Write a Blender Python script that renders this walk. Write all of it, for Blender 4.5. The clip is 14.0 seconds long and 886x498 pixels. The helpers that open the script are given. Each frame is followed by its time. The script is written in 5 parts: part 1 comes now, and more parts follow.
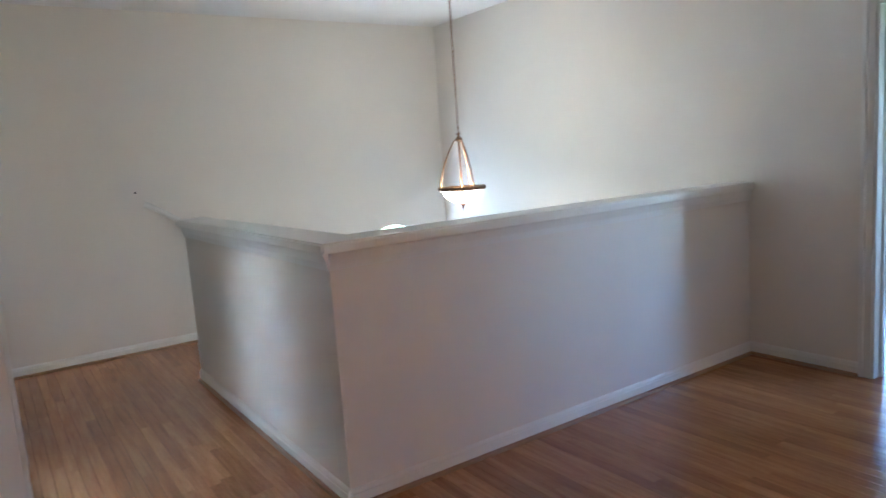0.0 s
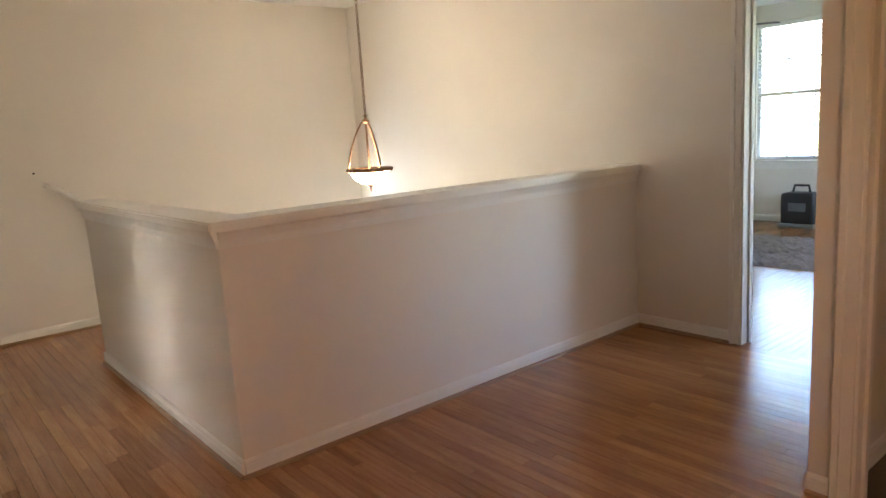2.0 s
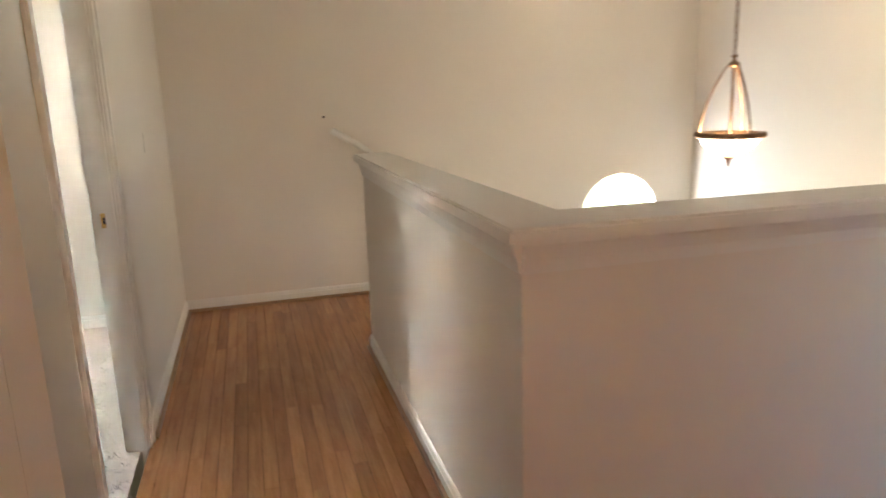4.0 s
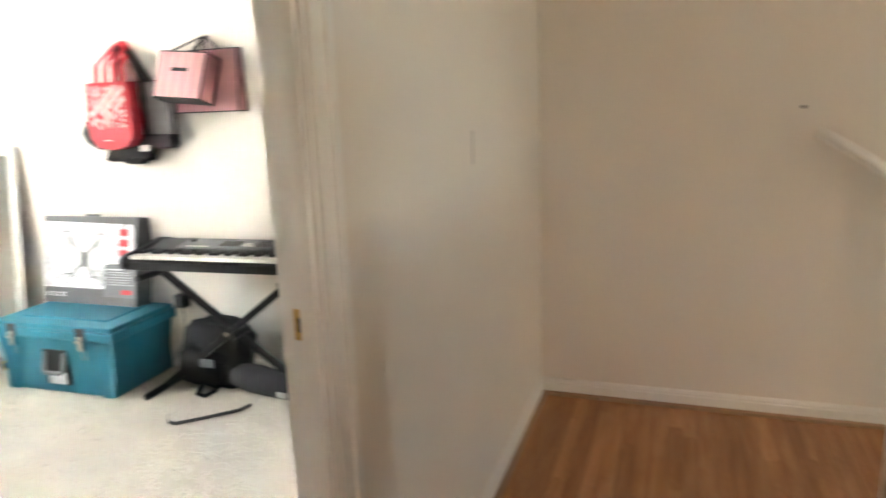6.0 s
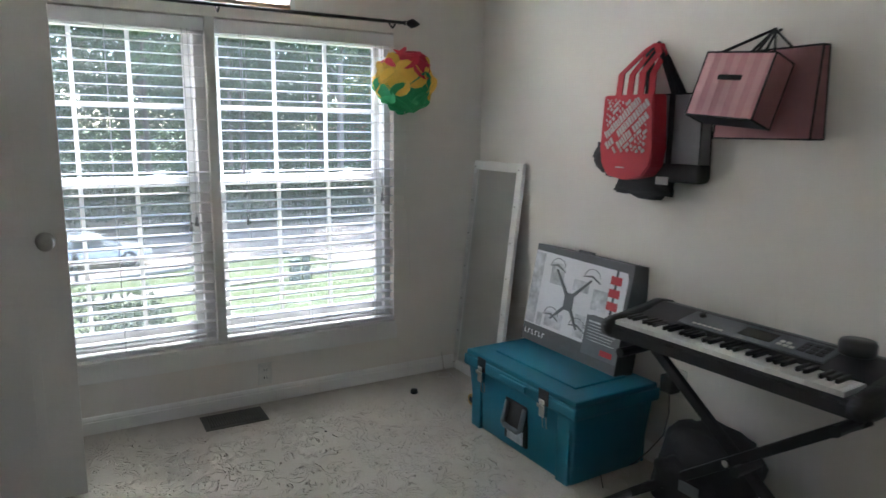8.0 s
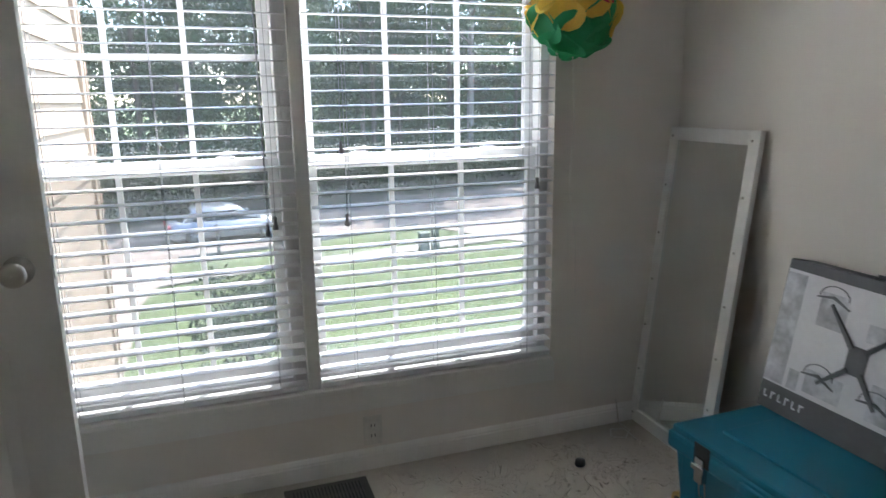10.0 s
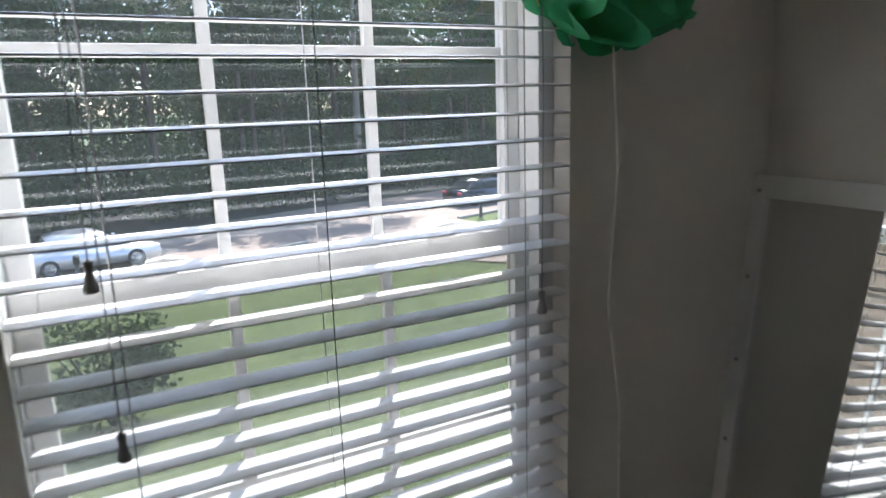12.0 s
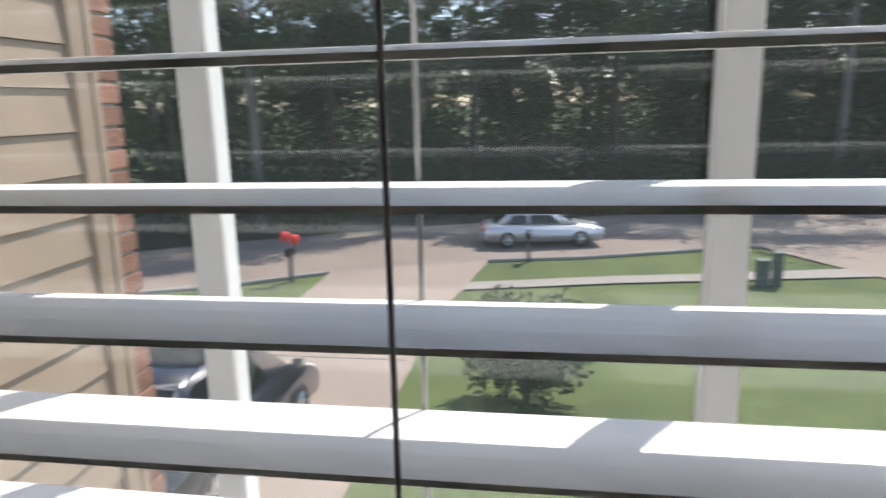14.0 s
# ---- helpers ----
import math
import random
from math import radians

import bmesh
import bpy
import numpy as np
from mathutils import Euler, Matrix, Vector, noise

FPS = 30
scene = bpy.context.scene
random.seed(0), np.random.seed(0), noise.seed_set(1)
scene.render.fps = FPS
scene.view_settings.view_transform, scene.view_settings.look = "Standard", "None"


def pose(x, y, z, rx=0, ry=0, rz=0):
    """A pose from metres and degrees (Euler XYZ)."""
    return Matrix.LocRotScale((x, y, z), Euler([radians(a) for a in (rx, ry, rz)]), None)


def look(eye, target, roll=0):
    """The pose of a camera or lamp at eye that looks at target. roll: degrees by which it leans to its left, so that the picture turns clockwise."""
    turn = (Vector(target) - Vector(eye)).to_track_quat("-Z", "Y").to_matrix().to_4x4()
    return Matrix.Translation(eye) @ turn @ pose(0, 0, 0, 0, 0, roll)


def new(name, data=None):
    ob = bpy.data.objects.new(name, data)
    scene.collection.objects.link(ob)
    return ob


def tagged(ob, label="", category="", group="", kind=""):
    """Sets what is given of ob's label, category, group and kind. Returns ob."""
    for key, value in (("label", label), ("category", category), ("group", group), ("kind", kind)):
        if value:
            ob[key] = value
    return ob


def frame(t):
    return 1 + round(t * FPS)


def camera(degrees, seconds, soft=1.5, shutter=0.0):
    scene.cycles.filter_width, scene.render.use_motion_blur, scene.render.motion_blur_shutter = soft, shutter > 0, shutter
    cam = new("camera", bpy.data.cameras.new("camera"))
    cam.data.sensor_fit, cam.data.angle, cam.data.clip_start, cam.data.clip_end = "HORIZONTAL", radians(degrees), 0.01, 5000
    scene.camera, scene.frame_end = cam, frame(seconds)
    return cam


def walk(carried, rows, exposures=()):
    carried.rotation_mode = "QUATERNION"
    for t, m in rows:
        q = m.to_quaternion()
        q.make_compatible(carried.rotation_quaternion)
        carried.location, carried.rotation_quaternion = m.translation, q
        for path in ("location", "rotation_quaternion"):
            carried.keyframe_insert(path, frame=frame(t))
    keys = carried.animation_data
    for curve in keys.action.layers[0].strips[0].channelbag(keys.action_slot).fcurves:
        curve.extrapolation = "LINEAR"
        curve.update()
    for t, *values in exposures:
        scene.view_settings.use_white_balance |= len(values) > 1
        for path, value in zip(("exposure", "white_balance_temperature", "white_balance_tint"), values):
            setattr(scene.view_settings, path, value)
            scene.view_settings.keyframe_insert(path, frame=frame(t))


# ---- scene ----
cam = camera(66.5, 14.0, shutter=0.35)
PATH = [
    (0, (-1.094, -2.43, 1.417), (0.013, -0.787, 1.14), -4.1),
    (0.5, (-1.062, -2.576, 1.421), (0.172, -1.027, 1.144), -4.3),
    (1, (-1.056, -2.677, 1.414), (0.221, -1.17, 1.105), -3.9),
    (1.5, (-1.053, -2.708, 1.411), (0.247, -1.221, 1.099), -3.7),
    (2, (-1.017, -2.662, 1.407), (0.235, -1.141, 1.065), -3.7),
    (2.5, (-0.95, -2.488, 1.404), (0.282, -0.945, 1.084), -3.5),
    (3, (-0.829, -2.212, 1.415), (0.359, -0.643, 1.059), -3.0),
    (3.5, (-0.689, -1.851, 1.393), (0.245, -0.131, 0.98), -1.5),
    (3.7, (-0.634, -1.685, 1.405), (0.109, 0.12, 0.969), -1.5),
    (5.8, (-0.495, 0.281, 1.357), (-0.871, 2.195, 0.918), -2.3),
    (6, (-0.522, 0.418, 1.346), (-1.173, 2.263, 0.929), -2.2),
    (6.5, (-0.665, 0.726, 1.323), (-1.876, 2.271, 0.938), -0.2),
    (7, (-0.883, 0.885, 1.379), (-2.34, 2.238, 1.165), -1.1),
    (7.5, (-1.038, 1.008, 1.375), (-2.638, 2.172, 1.086), 0.4),
    (8, (-1.208, 1.141, 1.368), (-2.918, 2.12, 1.024), 0.7),
    (8.5, (-1.466, 1.26, 1.327), (-3.193, 2.19, 0.936), -0.4),
    (9, (-1.68, 1.346, 1.32), (-3.461, 2.174, 0.941), -0.7),
    (9.2, (-1.778, 1.393, 1.309), (-3.606, 2.114, 0.937), -1.0),
    (11.3, (-3.045, 1.752, 1.36), (-4.9, 2.34, 0.915), -1.2),
    (11.5, (-3.161, 1.824, 1.36), (-5.016, 2.44, 0.938), -2.1),
    (12, (-3.504, 1.919, 1.379), (-5.229, 2.839, 0.958), -1.9),
    (12.5, (-3.776, 2.116, 1.399), (-5.616, 2.788, 0.996), 1.3),
    (13, (-4.002, 2.222, 1.374), (-5.907, 2.684, 0.977), -0.2),
    (13.5, (-4.198, 2.269, 1.392), (-6.139, 2.528, 0.987), -0.8),
    (14, (-4.265, 2.289, 1.388), (-6.195, 1.974, 0.97), -1.4),
]
walk(cam, [(t, look(eye, target, roll)) for t, eye, target, roll in PATH],
     [(0, 5.3, 4800, 8), (0.6, 5.35, 5900, 11), (1.0, 5.4, 6500, 14), (3.0, 5.4, 6500, 14), (3.7, 5.4, 6500, 14), (5.8, 5.5, 6300, 12), (6.2, 5.3, 6400, 12), (6.5, 4.7, 6200, 12), (7.0, 3.45, 5700, 11), (7.5, 3.1, 5700, 11), (9.2, 3.0, 5800, 12),
      (11.3, 2.0, 5800, 12), (12.5, 1.7, 6100, 13), (13.2, 1.3, 6200, 13), (14, 0.85, 6300, 13)])

# ---- world, sun, exposure ----
SUN_WAY = Vector((-0.857, 0.514, 1.32)).normalized()
world = bpy.data.worlds.new("sky")
scene.world = world
world.use_nodes = True
wn = world.node_tree.nodes
sky = wn.new("ShaderNodeTexSky")
sky.sky_type, sky.sun_disc = "NISHITA", False
sky.sun_elevation, sky.sun_rotation = math.asin(SUN_WAY.z), math.atan2(SUN_WAY.x, SUN_WAY.y)
world.node_tree.links.new(sky.outputs[0], wn["Background"].inputs[0])
wn["Background"].inputs[1].default_value = 0.15
sun = new("sun", bpy.data.lights.new("sun", "SUN"))
sun.data.energy, sun.data.angle, sun.data.color = 3.6, radians(0.5), (1.0, 0.95, 0.87)
sun.matrix_world = look(SUN_WAY * 30, (0, 0, 0))

# daylight standing in the foyer's arched light and the bedroom's arched light behind its shade; landing and far room
# get added fill lamps


def area_lamp(name, m, sx, sy, power, color):
    la = bpy.data.lights.new(name, "AREA")
    la.shape, la.size, la.size_y, la.energy, la.color = "RECTANGLE", sx, sy, power, color
    ob = new(name, la)
    ob.matrix_world = m
    return ob


# warm fill lamp added out of view, south of the landing
area_lamp("landing_fill_lamp", look((-0.6, -4.22, 1.45), (-0.6, 0, 1.35)), 0.3, 0.5, 0.5, (1.0, 0.52, 0.2))
area_lamp("foyer_window_light", look((2.24, 3.38 + 0.06, 0.52), (2.2, 0, 1.0)), 0.45, 0.15, 0.45, (0.85, 0.93, 1.0))
# unseen fill lamp added to brighten the far room
area_lamp("far_room_fill_lamp", look((5.5, -3.22, 1.5), (5.5, 0, 1.2)), 1.15, 1.15, 0.5, (0.95, 0.97, 1.0))
area_lamp("arch_light", look((-4.478 - 0.075, 1.79, 2.08), (-2, 1.79, 1.9)), 0.6, 0.22, 7.0, (0.92, 0.96, 1.0))

# ---- materials ----
def mat(name, color, rough=0.6, metal=0.0, var=0.08, scale=6.0, grain=60.0, bump=0.05, stretch=(1, 1, 1), other=None, spread=0.0,
        transmission=0.0, sheen=0.0, coat=0.0, alpha=1.0):
    """Principled surface with variation at two scales, fine relief and a random shift for each piece."""
    m = bpy.data.materials.new(name)
    m.use_nodes = True
    t, links = m.node_tree.nodes, m.node_tree.links
    p = t["Principled BSDF"]
    geo = t.new("ShaderNodeNewGeometry")
    info = t.new("ShaderNodeObjectInfo")
    mul = t.new("ShaderNodeVectorMath")
    mul.operation, mul.inputs[1].default_value = "MULTIPLY", stretch
    links.new(geo.outputs["Position"], mul.inputs[0])
    shift = t.new("ShaderNodeVectorMath")
    shift.operation = "ADD"
    links.new(mul.outputs[0], shift.inputs[0])
    big = t.new("ShaderNodeTexNoise")
    big.inputs["Scale"].default_value, big.inputs["Detail"].default_value = scale, 4
    fine = t.new("ShaderNodeTexNoise")
    fine.inputs["Scale"].default_value, fine.inputs["Detail"].default_value = grain, 3
    if spread:
        add = t.new("ShaderNodeMath")
        add.operation, add.inputs[1].default_value = "MULTIPLY", 37.0
        links.new(info.outputs["Random"], add.inputs[0])
        links.new(add.outputs[0], shift.inputs[1])
    links.new(shift.outputs[0], big.inputs["Vector"])
    links.new(shift.outputs[0], fine.inputs["Vector"])
    c = Vector(color)
    two = Vector(other) if other else c * (1 - 2.2 * var)
    ramp = t.new("ShaderNodeMix")
    ramp.data_type = "RGBA"
    ramp.inputs["A"].default_value = (*(c * (1 + var)), 1)
    ramp.inputs["B"].default_value = (*two, 1)
    blend = t.new("ShaderNodeMath")
    blend.operation = "MULTIPLY_ADD"
    links.new(fine.outputs["Fac"], blend.inputs[0])
    blend.inputs[1].default_value = 0.4
    half = t.new("ShaderNodeMath")
    half.operation, half.inputs[1].default_value = "MULTIPLY", 0.6
    links.new(big.outputs["Fac"], half.inputs[0])
    links.new(half.outputs[0], blend.inputs[2])
    rng = t.new("ShaderNodeMapRange")
    rng.inputs["From Min"].default_value, rng.inputs["From Max"].default_value = 0.3, 0.7
    links.new(blend.outputs[0], rng.inputs["Value"])
    links.new(rng.outputs[0], ramp.inputs["Factor"])
    col = ramp.outputs["Result"]
    if spread:
        hsv = t.new("ShaderNodeHueSaturation")
        v = t.new("ShaderNodeMapRange")
        v.inputs["To Min"].default_value, v.inputs["To Max"].default_value = 1 - spread, 1 + spread
        links.new(info.outputs["Random"], v.inputs["Value"])
        links.new(v.outputs[0], hsv.inputs["Value"])
        links.new(col, hsv.inputs["Color"])
        col = hsv.outputs[0]
    links.new(col, p.inputs["Base Color"])
    p.inputs["Roughness"].default_value, p.inputs["Metallic"].default_value = rough, metal
    p.inputs["Transmission Weight"].default_value, p.inputs["Sheen Weight"].default_value = transmission, sheen
    p.inputs["Coat Weight"].default_value, p.inputs["Alpha"].default_value = coat, alpha
    if bump:
        b = t.new("ShaderNodeBump")
        b.inputs["Strength"].default_value, b.inputs["Distance"].default_value = bump, 0.01
        links.new(fine.outputs["Fac"], b.inputs["Height"])
        links.new(b.outputs[0], p.inputs["Normal"])
    return m


def carpet_mat():
    """Cream cut-and-loop carpet with a sculpted swirl relief."""
    m = mat("carpet", (0.55, 0.50, 0.42), rough=0.95, var=0.08, scale=3, grain=350, bump=0.3, sheen=0.3)
    t, links = m.node_tree.nodes, m.node_tree.links
    geo = t.new("ShaderNodeNewGeometry")
    n = t.new("ShaderNodeTexNoise")
    n.inputs["Scale"].default_value, n.inputs["Detail"].default_value, n.inputs["Distortion"].default_value = 7.0, 1.0, 2.2
    links.new(geo.outputs["Position"], n.inputs["Vector"])
    w = t.new("ShaderNodeMath")
    w.operation, w.inputs[1].default_value = "PINGPONG", 0.06
    links.new(n.outputs["Fac"], w.inputs[0])
    line = t.new("ShaderNodeMapRange")
    line.inputs["From Min"].default_value, line.inputs["From Max"].default_value = 0.0, 0.012
    links.new(w.outputs[0], line.inputs["Value"])
    gap = t.new("ShaderNodeTexNoise")
    gap.inputs["Scale"].default_value = 11
    links.new(geo.outputs["Position"], gap.inputs["Vector"])
    cut = t.new("ShaderNodeMapRange")
    cut.inputs["From Min"].default_value, cut.inputs["From Max"].default_value = 0.5, 0.56
    links.new(gap.outputs["Fac"], cut.inputs["Value"])
    mx = t.new("ShaderNodeMath")
    mx.operation = "MAXIMUM"
    links.new(line.outputs[0], mx.inputs[0])
    links.new(cut.outputs[0], mx.inputs[1])
    b = t.new("ShaderNodeBump")
    b.inputs["Strength"].default_value, b.inputs["Distance"].default_value = 1.0, 0.02
    links.new(mx.outputs[0], b.inputs["Height"])
    p = t["Principled BSDF"]
    old = p.inputs["Normal"].links[0].from_node
    links.new(old.outputs[0], b.inputs["Normal"])
    links.new(b.outputs[0], p.inputs["Normal"])
    return m


def glass_mat():
    m = bpy.data.materials.new("window_glass")
    m.use_nodes = True
    t, links = m.node_tree.nodes, m.node_tree.links
    t.remove(t["Principled BSDF"])
    clear, gloss, mix, fr = (t.new("ShaderNodeBsdfTransparent"), t.new("ShaderNodeBsdfGlossy"), t.new("ShaderNodeMixShader"),
                             t.new("ShaderNodeLayerWeight"))
    clear.inputs[0].default_value = (0.975, 0.985, 0.98, 1)
    gloss.inputs["Roughness"].default_value = 0.0
    power, base = t.new("ShaderNodeMath"), t.new("ShaderNodeMath")
    power.operation, power.inputs[1].default_value = "POWER", 5.0
    base.operation, base.inputs[1].default_value, base.inputs[2].default_value = "MULTIPLY_ADD", 0.9, 0.04
    links.new(fr.outputs["Facing"], power.inputs[0])
    links.new(power.outputs[0], base.inputs[0])
    links.new(base.outputs[0], mix.inputs[0])
    links.new(clear.outputs[0], mix.inputs[1])
    links.new(gloss.outputs[0], mix.inputs[2])
    dust, veil = t.new("ShaderNodeBsdfTranslucent"), t.new("ShaderNodeMixShader")
    dust.inputs[0].default_value, veil.inputs[0].default_value = (0.75, 0.85, 0.87, 1), 0.012
    links.new(mix.outputs[0], veil.inputs[1])
    links.new(dust.outputs[0], veil.inputs[2])
    links.new(veil.outputs[0], t["Material Output"].inputs[0])
    return m


def screen_mat():
    """Woven grey insect mesh, mostly open."""
    m = mat("insect_mesh", (0.22, 0.23, 0.23), rough=0.7, var=0.05, scale=30, grain=300, bump=0.0)
    t, links = m.node_tree.nodes, m.node_tree.links
    clear, mix = t.new("ShaderNodeBsdfTransparent"), t.new("ShaderNodeMixShader")
    mix.inputs[0].default_value = 0.3
    links.new(clear.outputs[0], mix.inputs[1])
    links.new(t["Principled BSDF"].outputs[0], mix.inputs[2])
    links.new(mix.outputs[0], t["Material Output"].inputs[0])
    return m


def glow_mat(name, color, strength):
    m = bpy.data.materials.new(name)
    m.use_nodes = True
    p = m.node_tree.nodes["Principled BSDF"]
    p.inputs["Base Color"].default_value = (*color, 1)
    p.inputs["Emission Color"].default_value = (*color, 1)
    p.inputs["Emission Strength"].default_value = strength
    return m


def thin_mat(name, color, amount=0.5, var=0.05):
    """Thin paper, cloth or leaf that lets some light through."""
    m = mat(name, color, rough=0.8, var=var, scale=25, grain=180, bump=0.05, spread=0.12)
    t, links = m.node_tree.nodes, m.node_tree.links
    p = t["Principled BSDF"]
    tr, mix = t.new("ShaderNodeBsdfTranslucent"), t.new("ShaderNodeMixShader")
    mix.inputs[0].default_value = amount
    links.new(p.inputs["Base Color"].links[0].from_socket, tr.inputs[0])
    links.new(p.outputs[0], mix.inputs[1])
    links.new(tr.outputs[0], mix.inputs[2])
    links.new(mix.outputs[0], t["Material Output"].inputs[0])
    return m


WALL = mat("wall_paint", (0.76, 0.72, 0.655), rough=0.7, var=0.02, scale=1.5, grain=220, bump=0.06)
CEIL = mat("ceiling_paint", (0.8, 0.79, 0.77), rough=0.85, var=0.02, scale=2, grain=120, bump=0.25)
TRIM = mat("white_trim_paint", (0.78, 0.77, 0.73), rough=0.4, var=0.02, scale=3, grain=90, bump=0.03)
WOOD = mat("oak_floor", (0.42, 0.20, 0.085), rough=0.18, var=0.12, scale=5, grain=45, bump=0.03, stretch=(9, 0.7, 1), spread=0.2,
           other=(0.28, 0.12, 0.045))
WOOD2 = mat("oak_floor_across", (0.42, 0.20, 0.085), rough=0.22, var=0.12, scale=5, grain=45, bump=0.03, stretch=(0.7, 9, 1), spread=0.2,
            other=(0.28, 0.12, 0.045))
GAP = mat("floor_gap", (0.07, 0.035, 0.018), rough=0.7, scale=20)
OAK = mat("shoe_moulding_oak", (0.30, 0.17, 0.08), rough=0.4, stretch=(1, 1, 6))
CARPET = carpet_mat()
DARKCARPET = mat("brown_carpet", (0.16, 0.13, 0.09), rough=0.95, grain=300, bump=0.4)
GLASS = glass_mat()
SCREEN = screen_mat()
VINYL = mat("white_vinyl", (0.8, 0.8, 0.79), rough=0.35, var=0.02, scale=4, bump=0.01)
SLAT = mat("white_slat", (0.83, 0.83, 0.82), rough=0.38, var=0.02, scale=3, grain=40, bump=0.02, stretch=(8, 1, 8))
CORD = mat("grey_cord", (0.45, 0.45, 0.44), rough=0.8, grain=400, bump=0.2)
BRONZE = mat("bronze_metal", (0.12, 0.075, 0.045), rough=0.42, metal=0.8, var=0.3, scale=30, other=(0.25, 0.13, 0.06))
BOWL = glow_mat("alabaster_bowl", (1.0, 0.84, 0.6), 1.8)
BLACKMETAL = mat("black_metal", (0.02, 0.02, 0.022), rough=0.4, metal=0.4, var=0.1)
BLACK = mat("black_plastic", (0.018, 0.018, 0.02), rough=0.35, var=0.1, grain=200, bump=0.05)
BLACKCLOTH = mat("black_nylon", (0.022, 0.022, 0.025), rough=0.75, var=0.2, scale=12, grain=260, bump=0.25)
GREYPLASTIC = mat("grey_panel", (0.16, 0.17, 0.18), rough=0.4)
WHITEKEY = mat("white_key", (0.75, 0.74, 0.70), rough=0.3, var=0.02)
BRASS = mat("brass", (0.62, 0.42, 0.16), rough=0.3, metal=1.0, var=0.1, scale=40)
CHROME = mat("steel", (0.6, 0.6, 0.58), rough=0.25, metal=1.0, var=0.06, scale=40)
NICKEL = mat("satin_nickel", (0.5, 0.48, 0.44), rough=0.3, metal=1.0, var=0.06, scale=40)
TEAL = mat("teal_plastic", (0.012, 0.19, 0.28), rough=0.45, var=0.1, scale=5, grain=300, bump=0.08)
MIRROR = mat("mirror_silver", (0.78, 0.80, 0.79), rough=0.02, metal=1.0, var=0.01, scale=2, bump=0.0)
PINK = mat("pink_paper", (0.74, 0.36, 0.38), rough=0.5, var=0.04, scale=8)
PINK2 = mat("pink_stripe_paper", (0.80, 0.45, 0.46), rough=0.5, var=0.04, scale=8)
BOXGREY = mat("grey_card", (0.12, 0.12, 0.125), rough=0.5, var=0.08)
RED = mat("red_nonwoven", (0.5, 0.018, 0.035), rough=0.6, var=0.08, scale=10, grain=300, bump=0.15)
REDMARK = mat("red_print", (0.55, 0.05, 0.06), rough=0.5)
PALEMARK = mat("pale_print", (0.62, 0.55, 0.54), rough=0.5)
WHITECLOTH = mat("pale_mesh_cloth", (0.55, 0.54, 0.53), rough=0.8, grain=250, bump=0.2)
BLUECLOTH = mat("pale_blue_cloth", (0.3, 0.42, 0.48), rough=0.8)
PALECARD = mat("silver_print_card", (0.62, 0.63, 0.65), rough=0.3, var=0.35, scale=9, grain=40, other=(0.25, 0.26, 0.28))
CARDWHITE = mat("white_print", (0.78, 0.78, 0.80), rough=0.3, var=0.04)
METALGREY = mat("register_metal", (0.12, 0.115, 0.11), rough=0.45, metal=0.5)
IVORY = mat("ivory_plastic", (0.7, 0.68, 0.62), rough=0.4)
GRASS = mat("lawn", (0.085, 0.108, 0.026), rough=0.95, var=0.3, scale=0.5, grain=9, bump=0.8, other=(0.05, 0.07, 0.02))
FORESTFLOOR = mat("leaf_litter", (0.035, 0.03, 0.02), rough=0.95, var=0.3, scale=1, grain=10, bump=0.5)
ASPHALT = mat("road_concrete", (0.25, 0.195, 0.155), rough=0.9, var=0.12, scale=0.4, grain=12, bump=0.3)
CONCRETE = mat("driveway_concrete", (0.30, 0.235, 0.185), rough=0.9, var=0.08, scale=0.6, grain=14, bump=0.3)
KERB = mat("kerb_concrete", (0.30, 0.265, 0.225), rough=0.9)
SIDING = mat("tan_vinyl_siding", (0.44, 0.33, 0.24), rough=0.6, var=0.05, scale=3, grain=40, bump=0.0)
SIDETRIM = mat("tan_corner_trim", (0.36, 0.265, 0.19), rough=0.6)
BRICK = mat("red_brick", (0.30, 0.14, 0.09), rough=0.9, var=0.2, scale=18, grain=90, bump=0.5, spread=0.25)
MORTAR = mat("mortar", (0.42, 0.38, 0.33), rough=0.95)
BARK = mat("bark", (0.085, 0.065, 0.05), rough=0.95, var=0.25, scale=6, grain=30, bump=0.8, stretch=(3, 3, 0.5))
PALEBARK = mat("pale_bark", (0.22, 0.19, 0.16), rough=0.95, var=0.2, scale=6, grain=30, bump=0.6, stretch=(3, 3, 0.5))
LEAF = thin_mat("green_leaf", (0.035, 0.07, 0.018), 0.3, 0.3)
LEAF2 = thin_mat("light_green_leaf", (0.09, 0.13, 0.03), 0.3, 0.3)
SHADE = thin_mat("pleated_shade_cloth", (0.78, 0.74, 0.66), 0.5)
PAPERRED = thin_mat("red_paper", (0.72, 0.07, 0.10), 0.35)
PAPERYELLOW = thin_mat("yellow_paper", (0.85, 0.60, 0.10), 0.4)
PAPERGREEN = thin_mat("green_paper", (0.06, 0.42, 0.17), 0.35)
SILVERPAINT = mat("silver_car_paint", (0.52, 0.53, 0.55), rough=0.3, metal=0.5, var=0.02, bump=0, coat=0.6)
DARKPAINT = mat("dark_car_paint", (0.012, 0.014, 0.02), rough=0.25, metal=0.2, var=0.05, bump=0, coat=0.8)
CARGLASS = mat("car_glass", (0.015, 0.02, 0.022), rough=0.05, var=0.05, bump=0)
TYRE = mat("tyre_rubber", (0.02, 0.02, 0.02), rough=0.85)
POSTWOOD = mat("weathered_post", (0.09, 0.085, 0.08), rough=0.9)
BOXGREEN = mat("utility_green", (0.09, 0.12, 0.10), rough=0.6)
BALLOON = mat("red_balloon", (0.75, 0.03, 0.02), rough=0.25, var=0.03)
